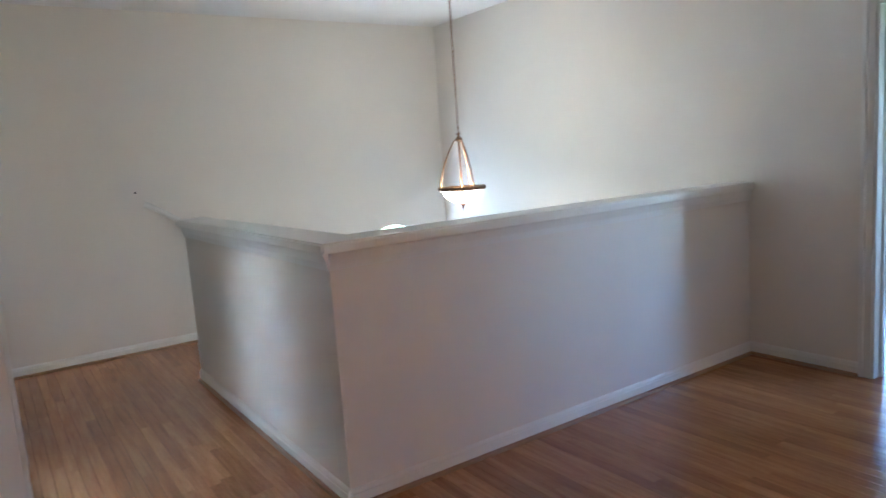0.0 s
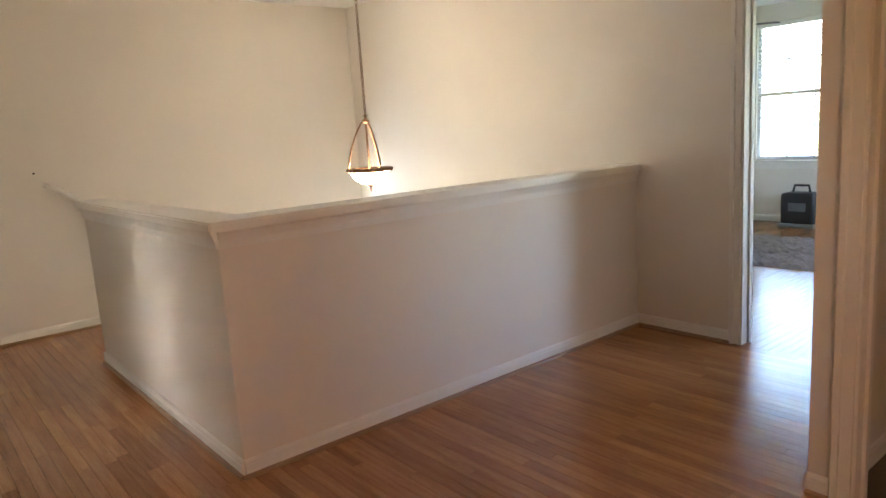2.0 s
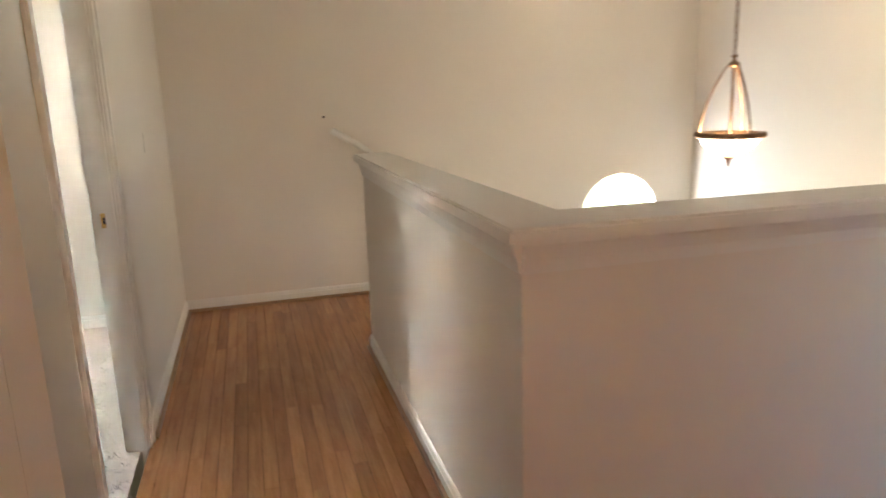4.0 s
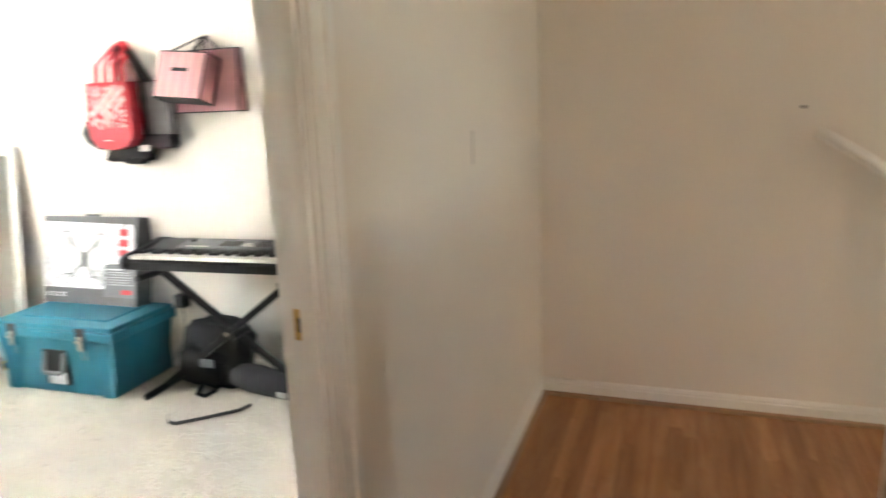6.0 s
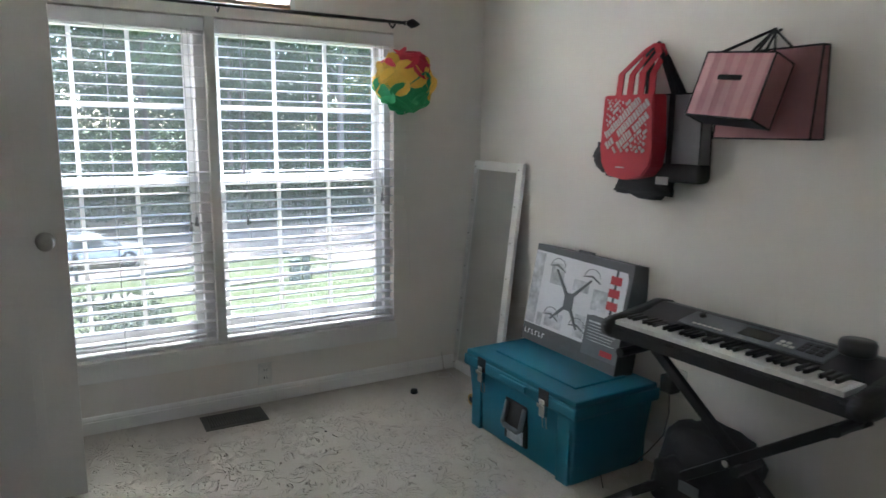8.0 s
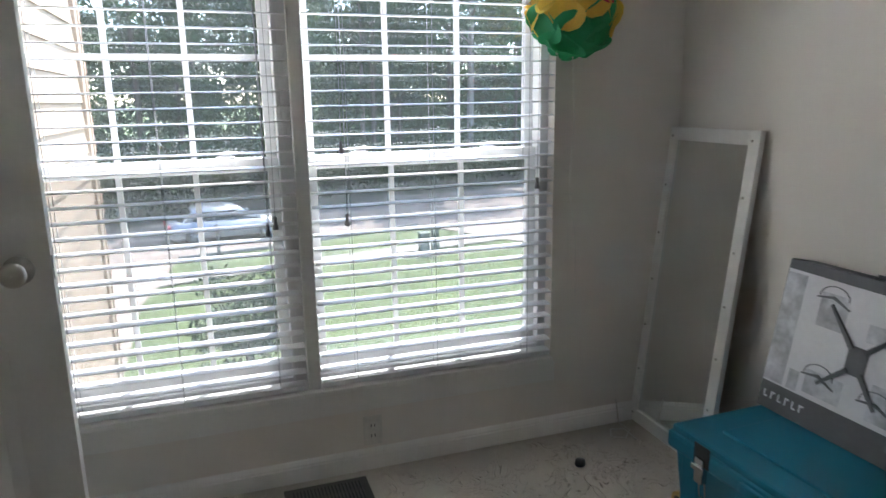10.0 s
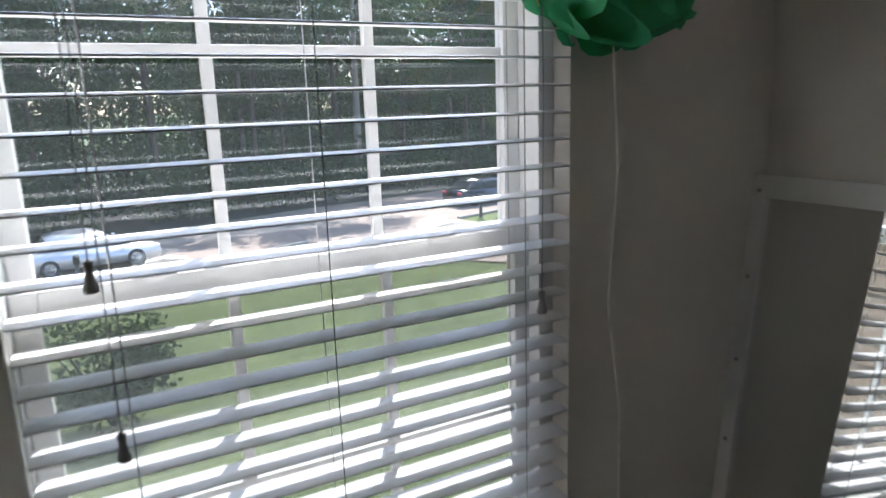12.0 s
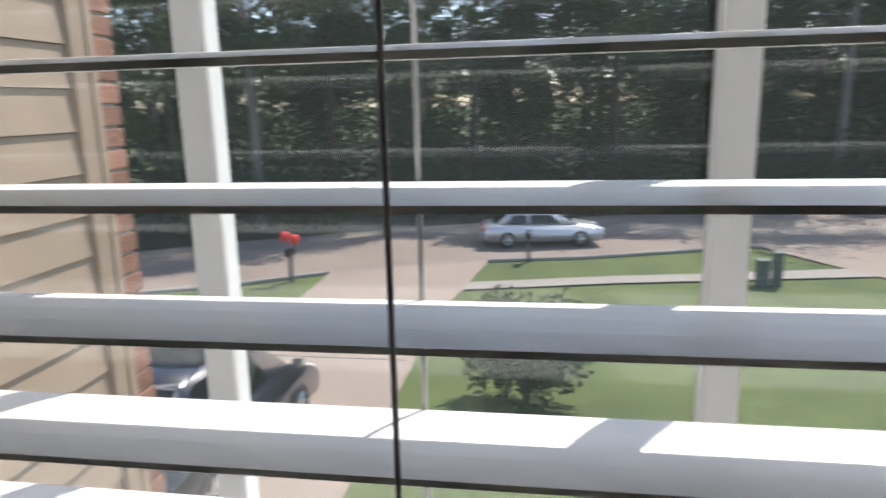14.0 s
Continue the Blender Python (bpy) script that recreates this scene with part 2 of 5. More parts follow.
RUG = mat("grey_shag", (0.13, 0.10, 0.10), rough=0.95, var=0.4, scale=20, grain=90, bump=0.9, other=(0.30, 0.26, 0.25))


# ---- building helpers ----
POSE = {}


def put(ob, m):
    ob.matrix_world = m
    POSE[ob.name] = m
    return ob


def thing(name, label, category, m, group=""):
    """An empty at the thing's base that parents its parts."""
    ob = put(new(name), m)
    ob.empty_display_size = 0.1
    return tagged(ob, label, category, group)


def mesh_of(name, bm, material, smooth=False):
    me = bpy.data.meshes.new(name)
    bmesh.ops.recalc_face_normals(bm, faces=bm.faces)
    bm.to_mesh(me)
    bm.free()
    me.materials.append(material)
    if smooth:
        for f in me.polygons:
            f.use_smooth = True
    return me


def part(name, bm, material, parent, label="", smooth=False):
    """One mesh in the parent's own coordinates."""
    ob = new(name, mesh_of(name, bm, material, smooth))
    ob.parent = parent
    return tagged(ob, label)


def piece(name, me, parent, m):
    ob = new(name, me)
    ob.parent = parent
    ob.matrix_basis = m
    return ob


def structure(name, bm, material, label, category):
    ob = new(name, mesh_of(name, bm, material))
    return tagged(ob, label, category, kind="structure")


def box(bm, lo, hi, bevel=0.0, m=None):
    c = [(a + b) / 2 for a, b in zip(lo, hi)]
    s = [abs(b - a) for a, b in zip(lo, hi)]
    made = bmesh.ops.create_cube(bm, size=1, matrix=Matrix.Translation(c) @ Matrix.Diagonal((*s, 1)))
    vs = made["verts"]
    if bevel:
        es = list({e for v in vs for e in v.link_edges})
        r = bmesh.ops.bevel(bm, geom=es, offset=bevel, segments=2, affect="EDGES", profile=0.6)
        vs = list({v for f in r["faces"] for v in f.verts} | {v for v in vs if v.is_valid})
    if m is not None:
        bmesh.ops.transform(bm, matrix=m, verts=vs)
    return bm


def B(lo, hi, bevel=0.0, m=None):
    return box(bmesh.new(), lo, hi, bevel, m)


def tube(bm, pts, r, seg=8, closed=False):
    """A tube along points; r is one radius or one for each point."""
    pts = [Vector(p) for p in pts]
    rs = r if isinstance(r, (list, tuple)) else [r] * len(pts)
    rings = []
    side = None
    for i, p in enumerate(pts):
        d = (pts[min(i + 1, len(pts) - 1)] - pts[max(i - 1, 0)]).normalized()
        if side is None:
            side = d.orthogonal().normalized()
        side = (side - d * side.dot(d)).normalized()
        up = d.cross(side)
        rings.append([bm.verts.new(p + (side * math.cos(a) + up * math.sin(a)) * rs[i]) for a in [2 * math.pi * k / seg for k in range(seg)]])
    for a, b in zip(rings, rings[1:]):
        for k in range(seg):
            bm.faces.new((a[k], a[(k + 1) % seg], b[(k + 1) % seg], b[k]))
    bm.faces.new(rings[0][::-1])
    bm.faces.new(rings[-1])
    return bm


def T(pts, r, seg=8):
    return tube(bmesh.new(), pts, r, seg)


def lathe(bm, profile, seg=28, centre=(0, 0, 0)):
    rings = []
    for r, z in profile:
        rings.append([bm.verts.new((centre[0] + max(r, 1e-4) * math.cos(2 * math.pi * k / seg), centre[1] + max(r, 1e-4) * math.sin(2 * math.pi * k / seg),
                                    centre[2] + z)) for k in range(seg)])
    for a, b in zip(rings, rings[1:]):
        for k in range(seg):
            bm.faces.new((a[k], a[(k + 1) % seg], b[(k + 1) % seg], b[k]))
    return bm


def prism(bm, outline, axis, a, b, bevel=0.0):
    """An outline of (u, v) pushed along an axis from a to b."""
    def at(u, v, w):
        return {"x": (w, u, v), "y": (u, w, v), "z": (u, v, w)}[axis]
    lo = [bm.verts.new(at(u, v, a)) for u, v in outline]
    hi = [bm.verts.new(at(u, v, b)) for u, v in outline]
    n = len(outline)
    bm.faces.new(lo)
    bm.faces.new(hi[::-1])
    for i in range(n):
        bm.faces.new((lo[i], lo[(i + 1) % n], hi[(i + 1) % n], hi[i]))
    if bevel:
        bmesh.ops.bevel(bm, geom=bm.edges[:], offset=bevel, segments=2, affect="EDGES")
    return bm


def wall_grid(bm, axis, a, b, us, vs, holes):
    """A wall slab between a and b on an axis, cut into cells at us and vs; cells whose middle lies in a hole are left out."""
    for u0, u1 in zip(us, us[1:]):
        for v0, v1 in zip(vs, vs[1:]):
            cu, cv = (u0 + u1) / 2, (v0 + v1) / 2
            if any(h[0] < cu < h[1] and h[2] < cv < h[3] for h in holes):
                continue
            if axis == "x":
                box(bm, (a, u0, v0), (b, u1, v1))
            else:
                box(bm, (u0, a, v0), (u1, b, v1))
    bmesh.ops.remove_doubles(bm, verts=bm.verts, dist=1e-4)
    seen = {}
    for f in bm.faces[:]:
        key = tuple(round(c, 4) for c in f.calc_center_median())
        seen.setdefault(key, []).append(f)
    dup = [f for fs in seen.values() if len(fs) > 1 for f in fs]
    bmesh.ops.delete(bm, geom=dup, context="FACES")
    return bm


def leaves(rnd, centre, radii, n, size):
    """Corner points of n small leaf quads filling an uneven ellipsoid."""
    d = rnd.normal(size=(n, 3))
    d /= np.linalg.norm(d, axis=1)[:, None]
    p = d * (rnd.random((n, 1)) ** 0.45) * np.array(radii) + np.array(centre)
    a = rnd.normal(size=(n, 3))
    a /= np.linalg.norm(a, axis=1)[:, None]
    b = np.cross(a, rnd.normal(size=(n, 3)))
    b /= np.linalg.norm(b, axis=1)[:, None]
    s = size * (0.6 + 0.8 * rnd.random((n, 1)))
    return np.stack([p - a * s, p + b * s * 0.5, p + a * s, p - b * s * 0.5], 1)


def leaf_mesh(name, quads, material):
    q = np.concatenate(quads)
    me = bpy.data.meshes.new(name)
    me.from_pydata(q.reshape(-1, 3).tolist(), [], np.arange(len(q) * 4).reshape(-1, 4).tolist())
    me.materials.append(material)
    return me

# ---- structure: plan ----
XL, YF, XE, H = -1.10, 3.38, 2.89, 2.69      # corridor wall, far wall, end wall, ceiling
XW, YB, YS = -4.478, 3.25, 0.42              # bedroom: window wall, bag wall, closet wall
LOW = -2.75
RIM, TOP = 1.05, 1.11                        # half wall and its cap

bm = bmesh.new()
box(bm, (-2.6, -4.2, -0.2), (2.89, 0.02, -0.012))
box(bm, (XL, 0.02, -0.2), (0.02, YF, -0.012))
box(bm, (0.02, 2.262, -0.2), (0.46, YF, -0.012))
box(bm, (2.89, -3.2, -0.2), (7.9, 2.6, -0.012))
structure("floor", bm, GAP, "dark gaps under strip oak flooring", "floor")
structure("floor_bedroom", B((XW - 0.1, YS - 0.1, -0.2), (XL - 0.03, YB, 0.0)), CARPET, "cream carpet with a sculpted swirl pattern", "carpet")
structure("floor_side_room", B((1.52, -4.2, -0.012), (2.83, -1.78, 0.004)), DARKCARPET, "dark brown carpet of a dim side room", "carpet")
structure("floor_foyer", B((-0.2, -0.2, LOW - 0.1), (XE + 0.1, YF + 0.1, LOW)), OAK, "wooden foyer floor below the stairwell", "floor")
structure("ceiling", B((-2.7, -4.3, H), (XE + 0.12, YF + 0.15, H + 0.12)), CEIL, "white textured ceiling", "ceiling")
structure("ceiling_bedroom", B((XW - 0.2, YS - 0.2, H + 0.002), (XL - 0.12, YB + 0.12, H + 0.12)), CEIL, "white textured ceiling", "ceiling")
structure("ceiling_far_room", B((XE + 0.13, -3.3, H), (8.0, 2.7, H + 0.12)), CEIL, "white ceiling of the far room", "ceiling")

# far wall with the arched light above the foyer door
bm = bmesh.new()
wall_grid(bm, "y", YF, YF + 0.14, [XL - 0.12, 0.0, 1.90, 2.58, XE + 0.12], [LOW, -0.2, 0.42, 0.76, H], [(1.90, 2.58, 0.42, 0.76)])
structure("wall_north", bm, WALL, "tall cream stairwell wall", "wall")
bm = bmesh.new()
arc = [(2.24 + 0.34 * math.cos(a), 0.42 + 0.34 * math.sin(a)) for a in [math.pi * k / 16 for k in range(17)]]
prism(bm, arc[:9] + [(2.58, 0.76)], "y", YF + 0.001, YF + 0.139)
prism(bm, arc[8:] + [(1.90, 0.76)], "y", YF + 0.001, YF + 0.139)
structure("wall_arch_fill", bm, WALL, "cream wall round the arched window", "wall")
bm = bmesh.new()
prism(bm, arc, "y", YF + 0.08, YF + 0.084)
pane = structure("window_arch_glass", bm, GLASS, "arched pane above the foyer door", "window")
pane.visible_shadow = False

bm = bmesh.new()
wall_grid(bm, "x", XE, XE + 0.12, [-4.2, -1.56, -0.72, YF + 0.0], [LOW, -0.2, 2.05, H], [(-1.56, -0.72, -0.2, 2.05)])
structure("wall_east", bm, WALL, "tall cream wall with a doorway", "wall")
bm = bmesh.new()
wall_grid(bm, "x", XL - 0.08, XL, [YS - 0.12, 0.64, 1.43, YF], [-0.2, 2.05, H], [(0.64, 1.43, -0.2, 2.05)])
structure("wall_corridor", bm, WALL, "cream corridor wall with the bedroom doorway", "wall")
structure("wall_landing_side", B((-2.7, YS - 0.12, -0.2), (XL - 0.081, YS, H)), WALL, "plain cream wall", "wall")
structure("wall_landing_west", B((-2.7, -4.3, -0.2), (-2.6, YS - 0.121, H)), WALL, "plain cream wall", "wall")
# opening made up here so the added landing lamp can shine in
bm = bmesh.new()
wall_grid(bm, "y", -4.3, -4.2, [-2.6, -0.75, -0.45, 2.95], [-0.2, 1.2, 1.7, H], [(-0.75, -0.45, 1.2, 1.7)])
structure("wall_landing_south", bm, WALL, "plain cream wall with an unseen opening for an added lamp", "wall")
structure("wall_hall_south", B((1.455, -1.79, -0.2), (XE, -1.70, H)), WALL, "cream wall ending at a doorway", "wall")
bm = bmesh.new()
wall_grid(bm, "x", 1.455, 1.56, [-4.2, -2.68, -1.84, -1.791], [-0.2, 2.05, H], [(-2.68, -1.84, -0.2, 2.05)])
structure("wall_side_room", bm, WALL, "cream wall with the dim side room's doorway", "wall")
# far room
bm = bmesh.new()
wall_grid(bm, "x", 7.75, 7.9, [-3.3, 0.45, 1.51, 2.7], [-0.2, 0.78, 2.47, H], [(0.45, 1.51, 0.78, 2.47)])
structure("wall_far_room_end", bm, WALL, "pale wall with a tall window", "wall")
structure("wall_far_room_north", B((XE + 0.121, 2.55, -0.2), (7.75, 2.7, H)), WALL, "plain pale wall", "wall")
# wall out of view; its opening is made up for the far room's fill lamp
bm = bmesh.new()
wall_grid(bm, "y", -3.3, -3.2, [XE + 0.121, 4.9, 6.1, 7.75], [-0.2, 0.9, 2.1, H], [(4.9, 6.1, 0.9, 2.1)])
structure("wall_far_room_south", bm, WALL, "plain pale wall with an unseen opening for an added lamp", "wall")
# foyer closing walls below the landing
structure("wall_foyer_south", B((-0.1, -0.1, LOW), (XE, 0.0, -0.2)), WALL, "plain foyer wall", "wall")
structure("wall_foyer_west", B((-0.1, 0.0, LOW), (0.0, YF, -0.2)), WALL, "plain foyer wall", "wall")

# bedroom walls
WIN = (0.955, 2.705, 0.315, 1.862)
AY, AZ, AR, AH = 1.79, 1.925, 0.40, 0.345
bm = bmesh.new()
wall_grid(bm, "x", XW - 0.16, XW, [YS - 0.12, WIN[0], AY - AR, AY + AR, WIN[1], YB + 0.12], [-3.3, WIN[2], WIN[3], AZ, AZ + AH, H + 0.1],
          [WIN, (AY - AR, AY + AR, AZ, AZ + AH)])
structure("wall_west", bm, WALL, "cream bedroom wall with a double window and an arched light", "wall")
arc = [(AY + AR * math.cos(a), AZ + AH * math.sin(a)) for a in [math.pi * k / 24 for k in range(25)]]
bm = bmesh.new()
prism(bm, arc[:13] + [(AY + AR, AZ + AH)], "x", XW - 0.159, XW - 0.0005)
prism(bm, arc[12:] + [(AY - AR, AZ + AH)], "x", XW - 0.159, XW - 0.0005)
structure("wall_arch_corners", bm, WALL, "cream wall round the arched light", "wall")
structure("wall_bags", B((XW, YB, -0.2), (XL - 0.081, YB + 0.12, H)), WALL, "cream bedroom wall", "wall")
bm = bmesh.new()
wall_grid(bm, "y", YS - 0.12, YS, [XW, -3.95, -3.2, -2.701], [-0.2, 2.05, H], [])
structure("wall_closet", bm, WALL, "plain cream bedroom wall", "wall")

# half wall round the stairwell
bm = bmesh.new()
box(bm, (0.0, 0.0, -0.2), (XE, 0.11, RIM))
structure("half_wall_long", bm, WALL, "cream half wall beside the stairwell", "wall")
structure("half_wall_short", B((0.0, 0.111, -0.2), (0.11, 2.26, RIM)), WALL, "cream half wall beside the corridor", "wall")


def moulding(name, runs, label):
    """A run of trim: list of (profile outline in out/up, start, end, outward)."""
    bm = bmesh.new()
    for prof, a, b, out in runs:
        a, b, out = Vector(a), Vector(b), Vector(out)
        r0 = [bm.verts.new(a + out * u + Vector((0, 0, v))) for u, v in prof]
        r1 = [bm.verts.new(b + out * u + Vector((0, 0, v))) for u, v in prof]
        n = len(prof)
        for i in range(n):
            bm.faces.new((r0[i], r0[(i + 1) % n], r1[(i + 1) % n], r1[i]))
        bm.faces.new(r0[::-1])
        bm.faces.new(r1)
    return structure(name, bm, TRIM, label, "trim")


BASE = [(0, 0), (0.014, 0), (0.014, 0.055), (0.011, 0.058), (0.011, 0.066), (0.006, 0.076), (0, 0.08)]
CAPTRIM = [(0, -0.075), (0.008, -0.075), (0.012, -0.045), (0.024, -0.012), (0.03, -0.002), (0, -0.002)]
moulding("cap_trim", [(CAPTRIM, (0.0, 0, RIM + 0.02), (XE, 0, RIM + 0.02), (0, -1, 0)),
                      (CAPTRIM, (0.0, 0.0, RIM + 0.02), (0.0, 2.26, RIM + 0.02), (-1, 0, 0))], "painted moulding under the half wall's cap")
bm = bmesh.new()
prism(bm, [(-0.045, -0.045), (XE, -0.045), (XE, 0.155), (0.155, 0.155), (0.155, 2.30), (-0.045, 2.30)], "z", RIM + 0.018, TOP, 0.008)
structure("half_wall_cap", bm, TRIM, "cream painted cap board on the half wall", "trim")
moulding("baseboard", [
    (BASE, (0.0, 0, 0), (XE, 0, 0), (0, -1, 0)), (BASE, (0, 0.0, 0), (0, 2.26, 0), (-1, 0, 0)),
    (BASE, (XL, YF, 0), (0.46, YF, 0), (0, -1, 0)), (BASE, (XL, 1.493, 0), (XL, YF, 0), (1, 0, 0)), (BASE, (XE, -0.665, 0), (XE, 0, 0), (-1, 0, 0)),
    (BASE, (1.455, -1.70, 0), (XE, -1.70, 0), (0, 1, 0)), (BASE, (1.455, -1.775, 0), (1.455, -1.70, 0), (-1, 0, 0)),
    (BASE, (1.56, -1.79, 0.004), (2.89, -1.79, 0.004), (0, -1, 0)),
    (BASE, (XW, YS, 0), (XW, YB, 0), (1, 0, 0)), (BASE, (XW, YB, 0), (XL - 0.08, YB, 0), (0, -1, 0)),
    (BASE, (7.75, -3.2, 0), (7.75, 2.55, 0), (-1, 0, 0)), (BASE, (XE + 0.12, 2.55, 0), (7.75, 2.55, 0), (0, -1, 0))],
    "white painted baseboard")
SHOE = [(0.0142, 0), (0.03, 0), (0.026, 0.012), (0.0142, 0.018)]
shoe = moulding("shoe_moulding", [(SHOE, (-0.014, 0, 0), (XE, 0, 0), (0, -1, 0)), (SHOE, (0, -0.014, 0), (0, 2.26, 0), (-1, 0, 0)),
                                  (SHOE, (XL, YF, 0), (0.46, YF, 0), (0, -1, 0)), (SHOE, (XE, -0.665, 0), (XE, 0, 0), (-1, 0, 0)),
                                  (SHOE, (XL, 1.493, 0), (XL, YF, 0), (1, 0, 0)), (SHOE, (1.455, -1.775, 0), (1.455, -1.70, 0), (-1, 0, 0))],
                "brown oak shoe moulding")
shoe.data.materials[0] = OAK


def door_frame(name, axis, a, b, u0, u1, top, label):
    """Casing both sides and a jamb with a stop, round an opening u0..u1 in a wall between a and b."""
    ob = tagged(put(new(name), Matrix.Identity(4)), label, "door frame", kind="structure")

    def bx(bm, w0, w1, p0, p1, z0, z1, bev=0.0):
        box(bm, (w0, p0, z0) if axis == "x" else (p0, w0, z0), (w1, p1, z1) if axis == "x" else (p1, w1, z1), bev)
    bm = bmesh.new()
    bx(bm, a - 0.004, b + 0.004, u0, u0 + 0.018, 0, top)
    bx(bm, a - 0.004, b + 0.004, u1 - 0.018, u1, 0, top)
    bx(bm, a - 0.004, b + 0.004, u0, u1, top - 0.018, top)
    mid = (a + b) / 2
    bx(bm, mid + 0.002, mid + 0.034, u0 + 0.018, u0 + 0.03, 0, top - 0.018)
    bx(bm, mid + 0.002, mid + 0.034, u1 - 0.03, u1 - 0.018, 0, top - 0.018)
    part("jamb", bm, TRIM, ob)
    for w, s in ((a, -1), (b, 1)):
        for p0, p1, side in ((u0 - 0.062, u0 + 0.006, -1), (u1 - 0.006, u1 + 0.062, 1)):
            bm = bmesh.new()
            bx(bm, w, w + s * 0.012, p0, p1, 0, top + 0.06, 0.003)
            mid = p1 - 0.014 if side > 0 else p0 + 0.014
            bx(bm, w + s * 0.0, w + s * 0.019, mid - 0.013, mid + 0.013, 0, top + 0.06, 0.004)
            part("casing", bm, TRIM, ob)
        bm = bmesh.new()
        bx(bm, w, w + s * 0.0125, u0 - 0.062, u1 + 0.062, top - 0.005, top + 0.062, 0.003)
        part("casing_head", bm, TRIM, ob)
    return ob


d1 = door_frame("door_frame_1", "x", XL - 0.08, XL, 0.64, 1.43, 2.05, "white painted bedroom door frame with a brass strike plate")
bm = B((-0.017, -0.0015, -0.029), (0.017, 0.0015, 0.029), 0.001)
strike = part("strike_plate", bm, BRASS, d1, "brass strike plate")
strike.matrix_basis = pose(XL - 0.04, 1.4105, 0.975)
bm = B((-0.009, -0.002, -0.013), (0.009, 0.002, 0.013))
part("latch_hole", bm, BLACK, strike).matrix_basis = pose(0, -0.0012, 0)
door_frame("door_frame_2", "x", XE, XE + 0.12, -1.56, -0.72, 2.05, "white painted door frame to the far room")
door_frame("door_frame_3", "x", 1.455, 1.56, -2.68, -1.84, 2.05, "white painted door frame to the dim side room")


def door_leaf(name, hinge, way, width, label, knob_sides=(1, -1)):
    """A six-panel leaf from its hinge along a direction in plan."""
    a = math.atan2(way[1], way[0])
    ob = tagged(put(new(name), Matrix.Translation((hinge[0], hinge[1], 0.012)) @ Matrix.Rotation(a, 4, "Z")), label, "door", kind="structure")
    bm = bmesh.new()
    box(bm, (0, -0.0175, 0), (width, 0.0175, 2.02), 0.002)
    part("leaf", bm, TRIM, ob)
    w = (width - 0.33) / 2
    for x0 in (0.11, 0.22 + w):
        for z0, z1 in ((0.2, 0.78), (0.98, 1.55), (1.68, 1.9)):
            for s in (1, -1):
                bm = bmesh.new()
                box(bm, (x0, s * 0.0175, z0), (x0 + w, s * 0.0205, z1), 0.0012)
                box(bm, (x0 + 0.03, s * 0.0205, z0 + 0.03), (x0 + w - 0.03, s * 0.0245, z1 - 0.03), 0.0018)
                part("panel", bm, TRIM, ob)
    for s in knob_sides:
        bm = bmesh.new()
        lathe(bm, [(0.001, 0), (0.032, 0), (0.032, 0.006), (0.014, 0.012), (0.012, 0.03), (0.024, 0.04), (0.028, 0.055), (0.022, 0.066), (0.001, 0.068)], 20)
        k = part("door_knob", bm, NICKEL, ob, "round satin nickel knob", True)
        k.matrix_basis = pose(width - 0.065, s * 0.0175, 0.963, -90 * s)
    bm = B((width - 0.0005, -0.012, 0.935), (width + 0.002, 0.012, 0.99))
    part("latch_plate", bm, NICKEL, ob)
    return ob


door_leaf("door_1", (XL - 0.105, 0.665), (-0.60, 0.345), 0.71, "white panelled bedroom door standing half open")
door_leaf("door_2", (-3.915, YS + 0.002), (0, 1), 0.735, "white panelled closet door standing open")
door_leaf("door_3", (XE + 1.62, 0.42), (0.98, 0.2), 0.8, "white door standing open in the far room")


# ---- windows and blinds ----
def sash(parent, y0, y1, z0, z1, x, rail, names="sash"):
    """Sash frame with its pane and a grid of three by two."""
    bm = bmesh.new()
    t = 0.028
    st = 0.034
    box(bm, (x - t / 2, y0, z0), (x + t / 2, y0 + st, z1), 0.003)
    box(bm, (x - t / 2, y1 - st, z0), (x + t / 2, y1, z1), 0.003)
    box(bm, (x - t / 2, y0 + st, z0), (x + t / 2, y1 - st, z0 + rail[0]), 0.003)
    box(bm, (x - t / 2, y0 + st, z1 - rail[1]), (x + t / 2, y1 - st, z1), 0.003)
    s = part("sash_frame", bm, VINYL, parent)
    g0, g1, h0, h1 = y0 + st, y1 - st, z0 + rail[0], z1 - rail[1]
    for i in (1, 2):
        y = g0 + (g1 - g0) * i / 3
        part("muntin", B((x - 0.008, y - 0.009, h0), (x + 0.008, y + 0.009, h1), 0.002), VINYL, s)
    z = (h0 + h1) / 2
    part("muntin", B((x - 0.0078, g0, z - 0.009), (x + 0.0078, g1, z + 0.009), 0.002), VINYL, s)
    p = part("pane", B((x - 0.0015, g0, h0), (x + 0.0015, g1, h1)), GLASS, s, "clear window pane")
    p.visible_shadow = False
    return s


def sash_lock(parent, y, x, z):
    bm = bmesh.new()
    box(bm, (x - 0.012, y - 0.03, z), (x + 0.012, y + 0.03, z + 0.008), 0.002)
    box(bm, (x - 0.008, y - 0.02, z + 0.008), (x + 0.008, y + 0.02, z + 0.015), 0.003)
    tube(bm, [(x, y - 0.01, z + 0.015), (x + 0.004, y + 0.015, z + 0.02), (x + 0.006, y + 0.045, z + 0.017)], [0.007, 0.006, 0.004], 8)
    part("sash_lock", bm, VINYL, parent, "white cam lock")


